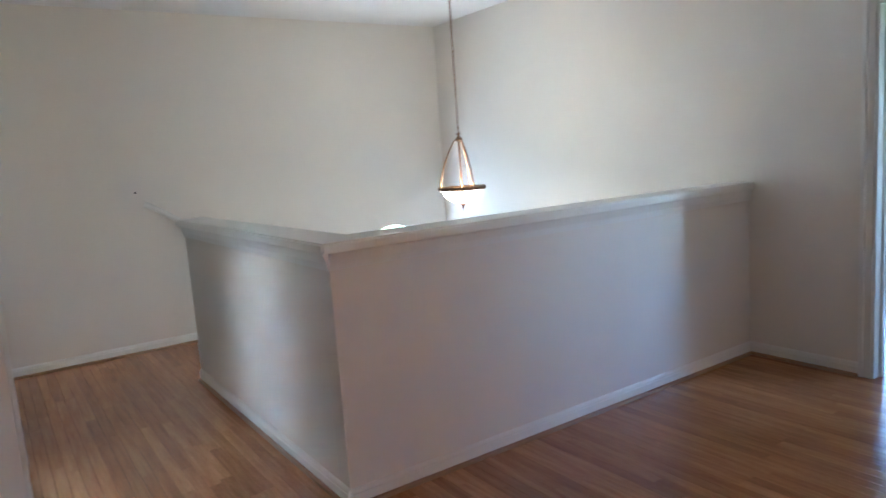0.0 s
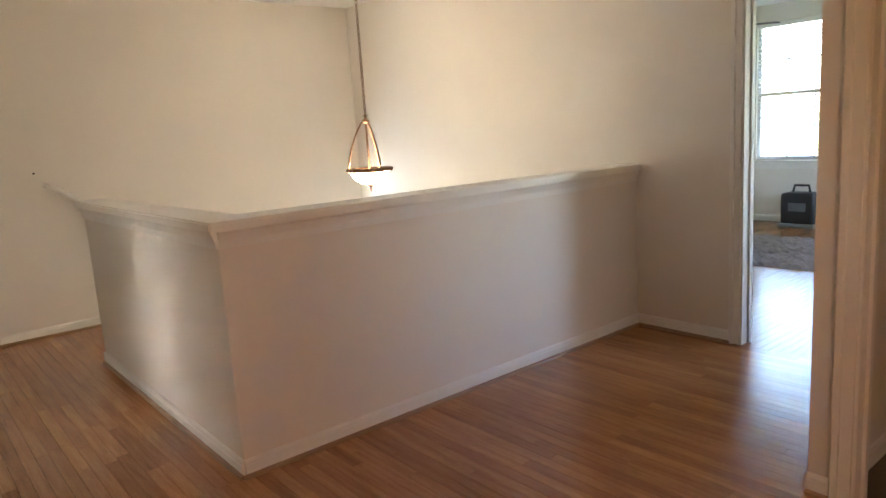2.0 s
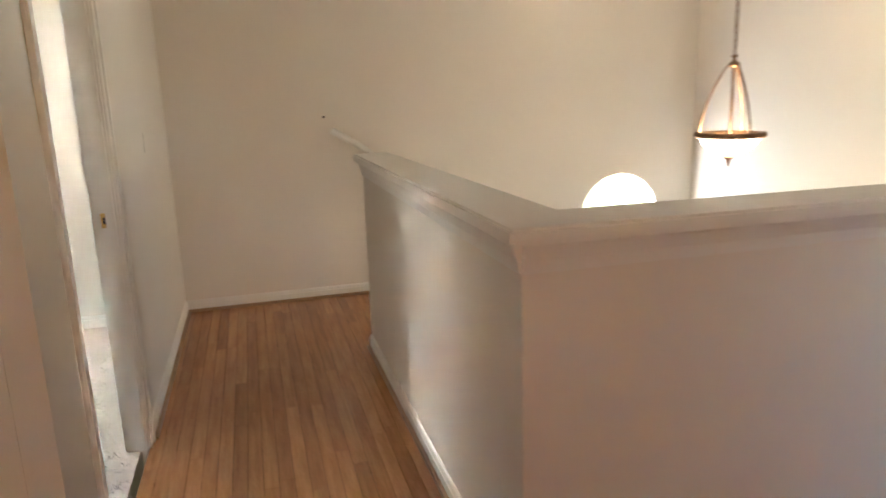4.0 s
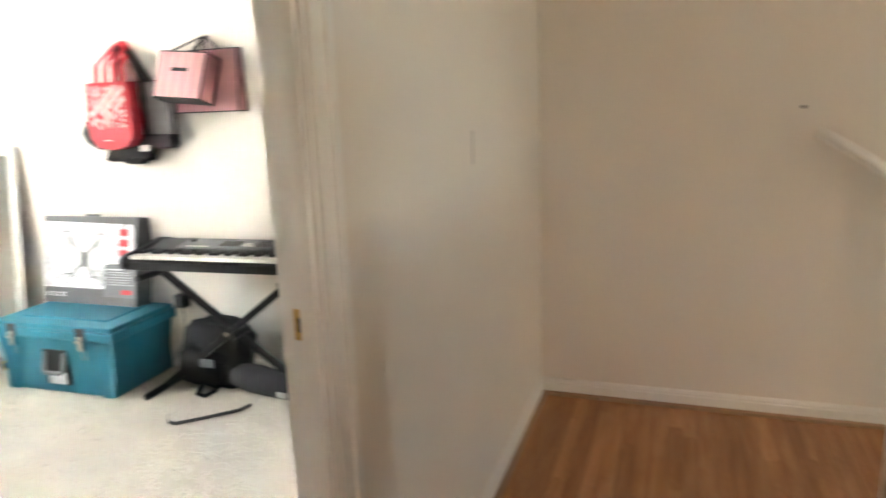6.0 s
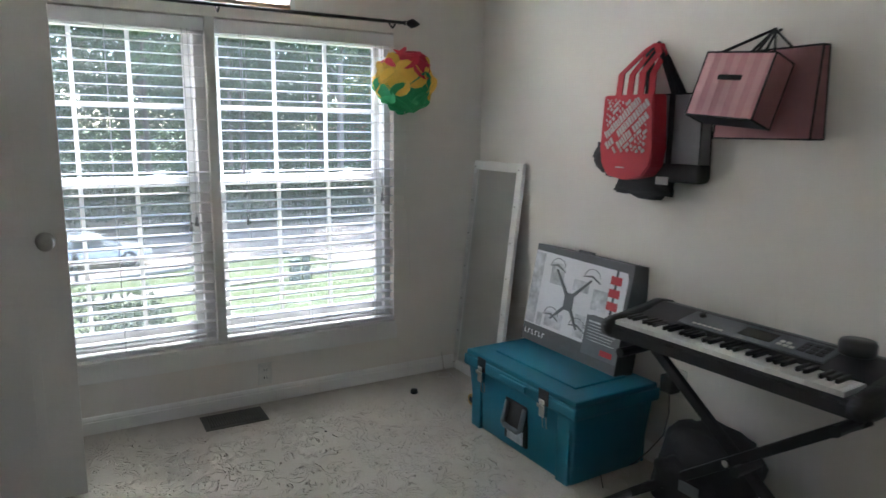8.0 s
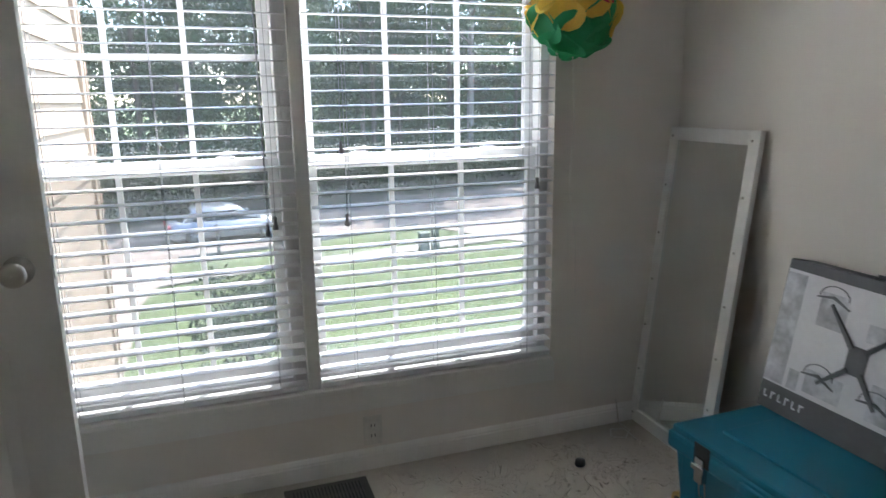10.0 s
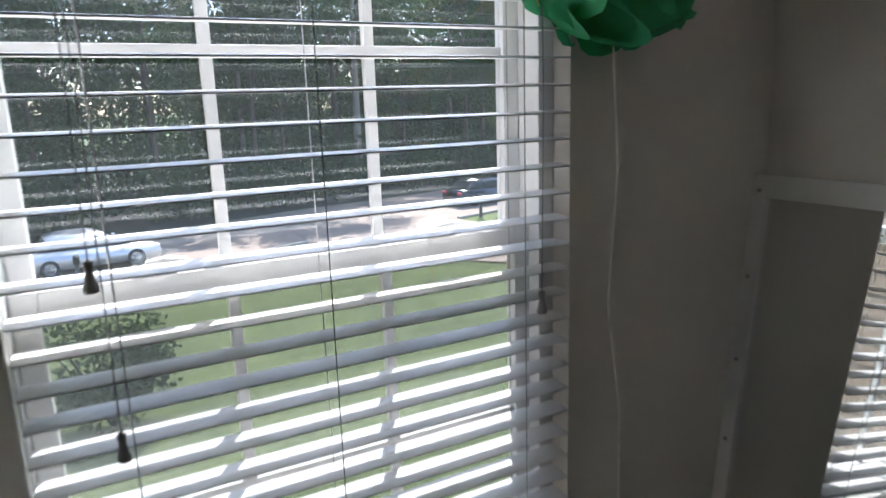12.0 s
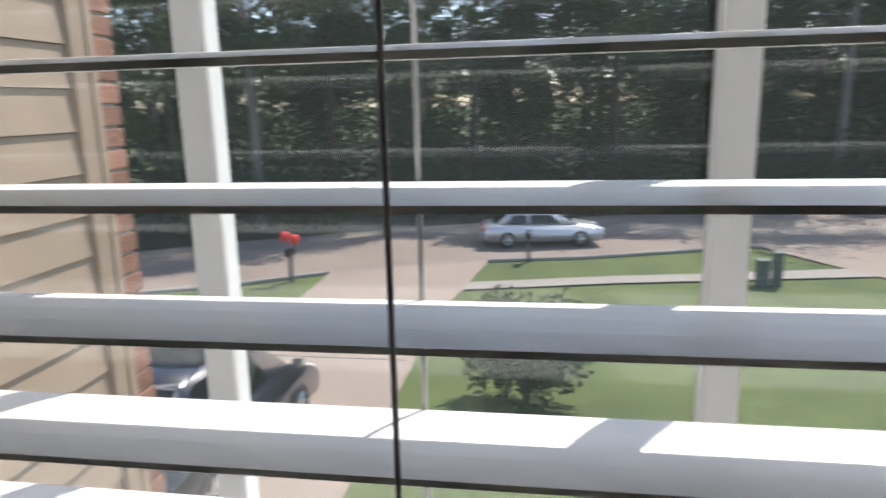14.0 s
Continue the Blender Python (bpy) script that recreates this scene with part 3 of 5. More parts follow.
def double_hung(name, y0, y1, a, b, label):
    w = tagged(put(new(name), Matrix.Identity(4)), label, "window", kind="structure")
    z0, z1 = WIN[2] + 0.03, WIN[3]
    bm = bmesh.new()
    for p, q in ((y0, a - 0.001), (b + 0.001, y1)):
        box(bm, (XW - 0.15, p, z0), (XW - 0.047, q, z1), 0.003)
        if q - p > 0.04:
            for u in (0.2, 0.5, 0.8):
                box(bm, (XW - 0.048, p + (q - p) * u - 0.006, z0), (XW - 0.0455, p + (q - p) * u + 0.006, z1), 0.001)
    box(bm, (XW - 0.149, a, z1 - 0.035), (XW - 0.048, b, z1), 0.003)
    box(bm, (XW - 0.149, a, z0), (XW - 0.048, b, z0 + 0.03), 0.003)
    part("window_frame", bm, VINYL, w)
    sash(w, a, b, 1.10, z1 - 0.036, XW - 0.122, (0.045, 0.035))
    low = sash(w, a, b, z0 + 0.031, 1.145, XW - 0.092, (0.06, 0.045))
    for u in (0.22, 0.78):
        sash_lock(low, a + (b - a) * u, XW - 0.09, 1.145)
    part("insect_screen", B((XW - 0.1495, a + 0.004, z0 + 0.034), (XW - 0.1485, b - 0.004, 1.118)), SCREEN, w, "fine grey insect screen")
    return w


double_hung("window_1", 1.804, 2.704, 1.8125, 2.669, "white vinyl double-hung window with a muntin grid")
double_hung("window_2", 0.956, 1.768, 0.968, 1.720, "white vinyl double-hung window with a muntin grid")
bm = B((XW - 0.151, 1.769, WIN[2] + 0.025), (XW - 0.03, 1.803, WIN[3]), 0.003)
box(bm, (XW - 0.0295, 1.765, WIN[2] + 0.025), (XW + 0.004, 1.809, WIN[3]), 0.003)
structure("window_mullion", bm, TRIM, "white mullion between two windows", "trim")
bm = B((XW - 0.15, WIN[0] + 0.001, WIN[2] + 0.001), (XW + 0.028, WIN[1] - 0.001, WIN[2] + 0.024), 0.005)
structure("window_sill", bm, TRIM, "white painted window sill", "trim")
structure("window_apron", B((XW, 0.93, 0.235), (XW + 0.013, 2.72, 0.314), 0.004), TRIM, "white apron board under the sill", "trim")

slat_meshes = {}


def blind(label, y0, y1, lowest, x, cords, tassels):
    b = thing("window_blind", label, "blind", Matrix.Translation((x, (y0 + y1) / 2, 0)), "window blinds")
    w = (y1 - y0) / 2
    part("headrail", B((-0.027, -w, 1.795), (0.03, w, 1.852), 0.004), VINYL, b)
    bm = bmesh.new()
    prof = [(-0.025, -0.0012), (-0.012, 0.0005), (0, 0.0012), (0.012, 0.0005), (0.025, -0.0012), (0.025, 0.0015), (0.012, 0.0032), (0, 0.0039),
            (-0.012, 0.0032), (-0.025, 0.0015)]
    prism(bm, prof, "y", -w, w)
    me = mesh_of("slat", bm, SLAT)
    k = 0
    z = 1.4056 + 0.0475 * 8
    rnd = random.Random(7)
    while z > lowest + 0.03:
        piece("slat", me, b, pose(0, 0, z - 0.0014, rnd.uniform(-0.12, 0.12), rnd.uniform(1.5, 3.5), 0))
        z -= 0.0475
    part("bottom_rail", B((-0.026, -w, lowest - 0.008), (0.028, w, lowest + 0.012), 0.004), SLAT, b)
    for c in cords:
        for s in (0.0262, -0.0262):
            part("ladder_cord", T([(s, c - (y0 + y1) / 2, 1.80), (s, c - (y0 + y1) / 2, lowest)], 0.0011, 6), CORD, b)
    for c, length, dx in tassels:
        yy = c - (y0 + y1) / 2
        bm = T([(0.03, yy, 1.80), (0.034 + dx * 0.5, yy + 0.004, (1.8 + length) / 2), (0.034 + dx, yy, length + 0.04)], 0.0011, 6)
        pc = part("pull_cord", bm, CORD, b)
        bm = bmesh.new()
        lathe(bm, [(0.002, 0.042), (0.006, 0.04), (0.006, 0.032), (0.0045, 0.028), (0.010, 0.004), (0.009, 0), (0.001, 0)], 12, (0.034 + dx, yy, length))
        part("tassel", bm, CORD, pc, "grey plastic tassel", True)
    return b


blind("white slatted blind lowered over a sunny window", 1.812, 2.700, 0.352, XW - 0.018, (1.94, 2.238, 2.60), ((1.915, 1.155, 0.0), (1.925, 0.915, 0.002), (2.63, 1.0, 0.0)))
blind("white slatted blind lowered, hanging level with the sill", 0.962, 1.762, 0.352, XW - 0.018, (1.05, 1.36, 1.67), ((1.665, 0.90, 0.002), (1.69, 0.92, 0.0)))

# arched light with its pleated sunburst shade
arch = tagged(put(new("window_3"), Matrix.Translation((XW, AY, AZ))), "arched window with a pleated sunburst shade", "window", kind="structure")
bm = bmesh.new()
n = 36
rows = []
for k in range(2 * n + 1):
    a = math.pi * k / (2 * n)
    d = 0.012 if k % 2 else -0.004
    rows.append((bm.verts.new((-0.03 + d * 0.25, 0.028 * math.cos(a), 0.028 * math.sin(a))),
                 bm.verts.new((-0.03 + d, (AR - 0.03) * math.cos(a), (AH - 0.03) * math.sin(a)))))
for a, b in zip(rows, rows[1:]):
    bm.faces.new((a[0], b[0], b[1], a[1]))
part("pleated_shade", bm, SHADE, arch, "cream pleated fan shade")
bm = bmesh.new()
for k in range(24):
    a0, a1 = math.pi * k / 24, math.pi * (k + 1) / 24
    for u0, u1, x0, x1 in ((0.94, 0.999, -0.07, -0.001),):
        vs = [bm.verts.new((x, r * AR * math.cos(a), r * AH * math.sin(a))) for x in (x0, x1) for a in (a0, a1) for r in (u0, u1)]
        for f in ((0, 1, 3, 2), (4, 6, 7, 5), (0, 4, 5, 1), (2, 3, 7, 6)):
            bm.faces.new([vs[i] for i in f])
bmesh.ops.remove_doubles(bm, verts=bm.verts, dist=1e-5)
part("arch_frame", bm, VINYL, arch)
part("bottom_bar", B((-0.06, -AR + 0.002, 0.0), (-0.005, AR - 0.002, 0.022), 0.003), OAK, arch, "tan bottom bar")
bm = bmesh.new()
prism(bm, [(0.97 * AR * math.cos(math.pi * k / 24), 0.97 * AH * math.sin(math.pi * k / 24)) for k in range(25)], "x", -0.102, -0.099)
p = part("pane", bm, GLASS, arch)
p.visible_shadow = False

# far room window
fw = tagged(put(new("window_4"), Matrix.Translation((7.75, 0.98, 0.78))), "tall white window with lowered blinds in the far room", "window", kind="structure")
bm = bmesh.new()
for y0, y1, z0, z1 in ((-0.53, -0.48, 0, 1.69), (0.48, 0.53, 0, 1.69), (-0.48, 0.48, 0, 0.05), (-0.48, 0.48, 1.64, 1.69), (-0.48, 0.48, 0.80, 0.85)):
    box(bm, (0.04, y0, z0), (0.10, y1, z1), 0.003)
part("window_frame", bm, VINYL, fw)
for y in (-0.16, 0.16):
    part("muntin", B((0.06, y - 0.01, 0.05), (0.08, y + 0.01, 1.64)), VINYL, fw)
for z in (0.43, 1.24):
    part("muntin", B((0.0605, -0.48, z - 0.01), (0.0795, 0.48, z + 0.01)), VINYL, fw)
p = part("pane", B((0.068, -0.48, 0.05), (0.072, 0.48, 1.64)), GLASS, fw)
p.visible_shadow = False
part("window_sill", B((-0.05, -0.6, -0.03), (0.035, 0.6, -0.002), 0.004), TRIM, fw)
part("apron", B((-0.013, -0.58, -0.11), (-0.001, 0.58, -0.031), 0.003), TRIM, fw)
fb = thing("window_blind", "white slatted blind over the far room's window", "blind", pose(7.775, 0.98, 0.78), "window blinds")
me = mesh_of("slat", B((-0.024, -0.52, -0.0015), (0.024, 0.52, 0.0015)), SLAT)
for k in range(34):
    piece("slat", me, fb, pose(0, 0, 0.03 + 0.047 * k, 0, 8, 0))
part("headrail", B((-0.025, -0.52, 1.635), (0.025, 0.52, 1.685), 0.003), VINYL, fb)

# ---- landing and stairwell ----
# pendant lamp on its chain
lamp = thing("pendant_lamp", "bronze pendant lamp with a lit alabaster bowl on a chain", "lamp", pose(1.87, 1.66, 1.0))
bm = bmesh.new()
lathe(bm, [(0.001, 0.045), (0.05, 0.05), (0.10, 0.075), (0.135, 0.112), (0.15, 0.145), (0.143, 0.145), (0.128, 0.112), (0.09, 0.08), (0.001, 0.056)], 36)
part("bowl", bm, BOWL, lamp, "glowing marbled glass bowl", True)
bm = bmesh.new()
lathe(bm, [(0.148, 0.14), (0.166, 0.148), (0.17, 0.158), (0.166, 0.168), (0.15, 0.172), (0.148, 0.14)], 40)
for k in range(20):
    a = 2 * math.pi * k / 20
    c, s = math.cos(a), math.sin(a)
    a2 = a + 0.22
    tube(bm, [(0.168 * c, 0.168 * s, 0.145), (0.176 * math.cos(a + 0.11), 0.176 * math.sin(a + 0.11), 0.158), (0.168 * math.cos(a2), 0.168 * math.sin(a2), 0.171)], 0.006, 6)
part("rim", bm, BRONZE, lamp, "twisted bronze rim", True)
bm = bmesh.new()
lathe(bm, [(0.001, -0.012), (0.006, -0.008), (0.004, 0.002), (0.011, 0.012), (0.009, 0.022), (0.024, 0.036), (0.026, 0.046), (0.001, 0.05)], 16)
part("finial", bm, BRONZE, lamp, "", True)
for k in range(3):
    a = 2 * math.pi * k / 3 + 0.5
    c, s = math.cos(a), math.sin(a)
    part("arm", T([(0.155 * c, 0.155 * s, 0.165), (0.15 * c, 0.15 * s, 0.22), (0.125 * c, 0.125 * s, 0.32), (0.085 * c, 0.085 * s, 0.42), (0.04 * c, 0.04 * s, 0.50),
                   (0.022 * c, 0.022 * s, 0.52)], [0.006, 0.006, 0.006, 0.006, 0.006, 0.004], 8), BRONZE, lamp, "", True)
bm = bmesh.new()
lathe(bm, [(0.001, 0.50), (0.02, 0.505), (0.03, 0.515), (0.026, 0.527), (0.012, 0.535), (0.008, 0.55), (0.02, 0.56), (0.006, 0.568), (0.001, 0.57)], 16)
part("hub", bm, BRONZE, lamp, "", True)
part("stem", T([(0, 0, 0.16), (0, 0, 0.50)], 0.008, 8), BRONZE, lamp)
bm = bmesh.new()
z = 0.57
k = 0
while z < 1.66:
    w = 0.009
    ring = [(w * math.cos(t), 0.021 * math.sin(t)) for t in [2 * math.pi * j / 10 for j in range(11)]]
    tube(bm, [((u, 0, z + 0.02 + v) if k % 2 else (0, u, z + 0.02 + v)) for u, v in ring], 0.0028, 5)
    z += 0.034
    k += 1
part("chain", bm, BRONZE, lamp, "bronze link chain")
bm = bmesh.new()
lathe(bm, [(0.001, 1.64), (0.02, 1.645), (0.055, 1.67), (0.06, 1.689), (0.001, 1.689)], 24)
part("canopy", bm, BRONZE, lamp, "", True)

# handrail that comes up along the far wall, with a wall bolt
rail = thing("handrail", "cream painted stair handrail ending at the landing", "handrail", pose(0.02, YF - 0.09, 1.12))
bm = bmesh.new()
tube(bm, [(-0.05, 0.02, 0.075), (0.0, 0, 0.045), (0.12, 0, -0.03), (1.2, 0, -0.82), (2.6, 0, -1.85)], 0.022, 10)
part("rail", bm, TRIM, rail, "", True)
part("bracket", T([(0.25, 0, -0.13), (0.25, 0.06, -0.17), (0.25, 0.089, -0.14)], 0.008, 8), BRASS, rail)
bolt = thing("wall_bolt", "small dark bolt in the wall", "bolt", pose(-0.075, YF - 0.001, 1.287))
part("head", T([(0, 0, 0), (0, -0.006, 0)], 0.008, 8), BLACKMETAL, bolt)

# stair going down behind the short half wall
stair = thing("staircase", "wooden staircase going down from the corridor", "stairs", pose(0.46, 2.4, 0))
for k in range(9):
    part("step", B((0.27 * k, 0, -0.19 * (k + 1) - 0.04), (0.27 * (k + 1) + 0.03, 0.97, -0.19 * (k + 1)), 0.004), OAK, stair)

# far room
rug = thing("shag_rug", "grey shaggy rug on the oak floor", "rug", pose(5.85, 0.2, 0.0))
bm = bmesh.new()
g = 40
rr = np.random.default_rng(5)
grid = [[bm.verts.new((-0.75 + 1.5 * i / g, -0.75 + 1.5 * j / g + 0.25 * (i / g - 0.5), (0.012 + 0.03 * rr.random()) if 0 < i < g and 0 < j < g else 0.004)) for j in range(g + 1)] for i in range(g + 1)]
for i in range(g):
    for j in range(g):
        bm.faces.new((grid[i][j], grid[i + 1][j], grid[i + 1][j + 1], grid[i][j + 1]))
part("rug_body", bm, RUG, rug)
bag = thing("black_case", "black upright case with a carry handle", "case", pose(7.45, 0.80, 0.0))
part("body", B((-0.13, -0.2, 0.03), (0.13, 0.2, 0.42), 0.05), BLACK, bag, "", True)
part("handle", T([(0, -0.1, 0.41), (0, -0.08, 0.5), (0, 0.08, 0.5), (0, 0.1, 0.41)], 0.015, 8), BLACK, bag)
part("base", B((-0.15, -0.21, 0.0), (0.15, 0.21, 0.05), 0.015), GREYPLASTIC, bag)
part("label_band", B((-0.134, -0.1, 0.2), (-0.13, 0.1, 0.3)), GREYPLASTIC, bag)
fan = thing("ceiling_fan", "grey ceiling fan at rest", "fan", pose(6.3, 1.3, 2.35))
bm = bmesh.new()
lathe(bm, [(0.001, -0.06), (0.09, -0.05), (0.11, 0), (0.09, 0.06), (0.015, 0.08), (0.015, 0.338), (0.001, 0.338)], 24)
part("motor", bm, GREYPLASTIC, fan, "", True)
for k in range(5):
    a = 72 * k + 20
    ob = part("blade", B((0.1, -0.065, -0.005), (0.66, 0.065, 0.003), 0.002), GREYPLASTIC, fan)
    ob.matrix_basis = pose(0, 0, -0.01, 0, 0, a) @ pose(0, 0, 0, 12)

# ---- bedroom ----
# curtain rod
rod = thing("curtain_rod", "dark curtain rod with a leaf finial above the window", "curtain rod", pose(XW + 0.07, 1.8, 1.905))
part("rod", T([(0, -1.0, 0), (0, 0.93, 0)], 0.008, 10), BLACKMETAL, rod, "", True)
bm = bmesh.new()
lathe(bm, [(0.001, 0), (0.012, 0.004), (0.008, 0.012), (0.018, 0.03), (0.024, 0.045), (0.016, 0.068), (0.006, 0.085), (0.001, 0.09)], 14)
ob = part("finial", bm, BLACKMETAL, rod, "", True)
ob.matrix_basis = pose(0, 0.93, 0, -90)
for y in (-0.9, 0.02, 0.88):
    part("bracket", T([(-0.07, y, 0.0), (-0.03, y, -0.025), (0, y, -0.012)], 0.005, 8), BLACKMETAL, rod)

# puzzle paper globe
globe = thing("paper_globe", "hanging globe of interlocked red, yellow and green paper", "lantern", pose(XW + 0.085, 2.725, 1.615))
rnd = random.Random(3)
gold = math.pi * (3 - math.sqrt(5))
for i in range(34):
    z = 1 - 2 * (i + 0.5) / 34
    a = gold * i
    d = Vector((math.sqrt(1 - z * z) * math.cos(a), math.sqrt(1 - z * z) * math.sin(a), z))
    q = d.to_track_quat("Z", "Y").to_matrix().to_4x4() @ Matrix.Rotation(rnd.uniform(0, 6), 4, "Z")
    bm = bmesh.new()
    m = 20
    R = 0.142
    cen = bm.verts.new((0, 0, R * 0.97))
    ring1, ring2 = [], []
    for k in range(m):
        t = 2 * math.pi * k / m
        lobe = 0.5 + 0.5 * math.cos(2 * t)
        hook = 0.5 + 0.5 * math.sin(2 * t + 0.9)
        r1, r2 = 0.035 + 0.014 * lobe, 0.05 + 0.036 * lobe
        t2 = t + 0.55 * lobe
        h2 = math.sqrt(max(R * R - r2 * r2, 0)) + 0.030 * hook * lobe + 0.006
        ring1.append(bm.verts.new((r1 * math.cos(t), r1 * math.sin(t), math.sqrt(R * R - r1 * r1) + 0.006 * lobe)))
        ring2.append(bm.verts.new((r2 * math.cos(t2), r2 * math.sin(t2), h2)))
    for k in range(m):
        j = (k + 1) % m
        bm.faces.new((cen, ring1[k], ring1[j]))
        bm.faces.new((ring1[k], ring2[k], ring2[j], ring1[j]))
    bmesh.ops.transform(bm, matrix=q, verts=bm.verts)
    level = z + rnd.uniform(-0.1, 0.1)
    part("paper_leaf", bm, PAPERRED if level > 0.52 else PAPERYELLOW if level > -0.22 else PAPERGREEN, globe, "", True)
part("hanging_string", T([(0, 0, 0.13), (0.0, 0.01, 0.295)], 0.0012, 5), IVORY, globe)
part("loose_string", T([(0, 0.0, -0.14), (0.01, 0.008, -0.35), (0.0, 0.0, -0.6), (0.012, 0.022, -0.8), (0.008, 0.03, -1.02)], 0.0014, 5), IVORY, globe)

# framed door mirror leaning in the corner
mir = thing("leaning_mirror", "tall narrow mirror in a white screwed frame, leaning on the wall", "mirror",
            Matrix.Translation((-4.255, 3.085, 0.003)) @ Matrix.Rotation(radians(-6.2), 4, "X"))
MW, MH, FW = 0.237, 1.212, 0.05
for x0, x1, z0, z1 in ((-MW, -MW + FW, 0, MH), (MW - FW, MW, 0, MH), (-MW + FW, MW - FW, 0, FW), (-MW + FW, MW - FW, MH - FW, MH)):
    part("frame_bar", B((x0, 0, z0), (x1, 0.022, z1), 0.003), TRIM, mir)
part("mirror_glass", B((-MW + FW - 0.004, 0.012, FW - 0.004), (MW - FW + 0.004, 0.017, MH - FW + 0.004)), MIRROR, mir, "silvered mirror glass")
part("backing", B((-MW + 0.01, 0.0225, 0.01), (MW - 0.01, 0.027, MH - 0.01)), OAK, mir)
screw = mesh_of("screw", T([(0, 0.0, 0), (0, -0.004, 0)], 0.0045, 8), CHROME)
for x in (-MW + FW * 0.62, MW - FW * 0.62):
    for k in range(7):
        piece("screw", screw, mir, pose(x, 0, 0.035 + k * (MH - 0.07) / 6))

# teal storage trunk
trunk = thing("storage_trunk", "teal plastic storage trunk with metal latches, closed", "trunk", pose(-3.42, 2.985, 0.0, 0, 0, 1.5))
bm = bmesh.new()
box(bm, (-0.335, -0.195, 0.0), (0.335, 0.195, 0.30), 0.012)
for v in bm.verts:
    if v.co.z > 0.15:
        v.co.x *= 1.09
        v.co.y *= 1.10
part("body", bm, TEAL, trunk, "", True)
bm = bmesh.new()
box(bm, (-0.385, -0.232, 0.292), (0.385, 0.232, 0.345), 0.012)
box(bm, (-0.375, -0.222, 0.34), (0.375, 0.222, 0.366), 0.008)
lid = part("lid", bm, TEAL, trunk)
part("lid_panel", B((-0.27, -0.13, 0.364), (0.27, 0.15, 0.374), 0.004), TEAL, lid)
part("lid_grip", B((-0.09, -0.242, 0.305), (0.09, -0.225, 0.335), 0.006), TEAL, lid)
for x in (-0.30, 0.30):
    for s in (-1, 1):
        part("corner_rib", B((x - 0.035, s * 0.206 - 0.008, 0.005), (x + 0.035, s * 0.206 + 0.008, 0.285), 0.005), TEAL, trunk)
for x in (-0.235, 0.2):
    part("latch_recess", B((x - 0.03, -0.2335, 0.30), (x + 0.03, -0.231, 0.362)), BLACK, lid)
    lt = part("latch", B((x - 0.016, -0.243, 0.25), (x + 0.016, -0.222, 0.325), 0.003), CHROME, trunk, "steel toggle latch")
    part("hasp", B((x - 0.024, -0.248, 0.288), (x + 0.024, -0.24, 0.304), 0.002), CHROME, lt)
    part("rod", T([(x - 0.012, -0.226, 0.25), (x - 0.012, -0.221, 0.2), (x + 0.012, -0.221, 0.2), (x + 0.012, -0.226, 0.25)], 0.002, 6), CHROME, lt)
part("handle_recess", B((-0.075, -0.2135, 0.05), (0.075, -0.2, 0.235), 0.004), BLACK, trunk)
part("handle", T([(-0.06, -0.212, 0.22), (-0.06, -0.236, 0.13), (-0.045, -0.238, 0.12), (0.045, -0.238, 0.12), (0.06, -0.236, 0.13), (0.06, -0.212, 0.22)], 0.011, 8), GREYPLASTIC, trunk, "grey carry handle", True)
part("label_plate", B((-0.055, -0.216, 0.055), (0.055, -0.2137, 0.115)), PALECARD, trunk, "silver label plate")
st = part("round_sticker", T([(-0.345, -0.2, 0.12), (-0.345, -0.211, 0.12)], 0.028, 20), BRASS, trunk, "yellow round sticker")
part("sticker_centre", T([(-0.345, -0.2112, 0.12), (-0.345, -0.2122, 0.12)], 0.016, 16), BLACK, st)

# drone carton leaning on the wall on top of the trunk
dbx = thing("drone_carton", "flat grey carton printed with a quadcopter, leaning on the wall", "box",
            Matrix.Translation((-3.48, 3.075, 0.375)) @ Matrix.Rotation(radians(1), 4, "Z") @ Matrix.Rotation(radians(-11), 4, "X"))
CW, CH, CD = 0.315, 0.47, 0.11
part("carton", B((-CW, 0, 0), (CW, CD, CH), 0.004), BOXGREY, dbx)
bm = bmesh.new()
prism(bm, [(-CW + 0.004, 0.085), (0.10, 0.085), (0.10, 0.20), (0.13, 0.22), (CW - 0.03, 0.22), (CW - 0.02, 0.23), (CW - 0.02, 0.40), (CW - 0.03, CH - 0.04), (-CW + 0.004, CH - 0.03)], "y", -0.001, 0.0005)
part("print_panel", bm, CARDWHITE, dbx, "silvery printed picture panel")
for x0, x1, z0, z1 in ((-CW + 0.005, -CW + 0.075, 0.09, 0.43), (-CW + 0.09, -0.19, 0.09, 0.15), (-0.02, 0.08, 0.30, 0.35), (0.11, 0.20, 0.24, 0.33), (-0.18, -0.09, 0.30, 0.40), (-0.17, -0.05, 0.10, 0.17), (0.03, 0.095, 0.10, 0.2)):
    part("print_patch", B((x0, -0.0018, z0), (x1, -0.0008, z1)), PALECARD, dbx)
bm = bmesh.new()
box(bm, (-0.06, -0.003, 0.20), (0.0, -0.0012, 0.28), 0.0003)
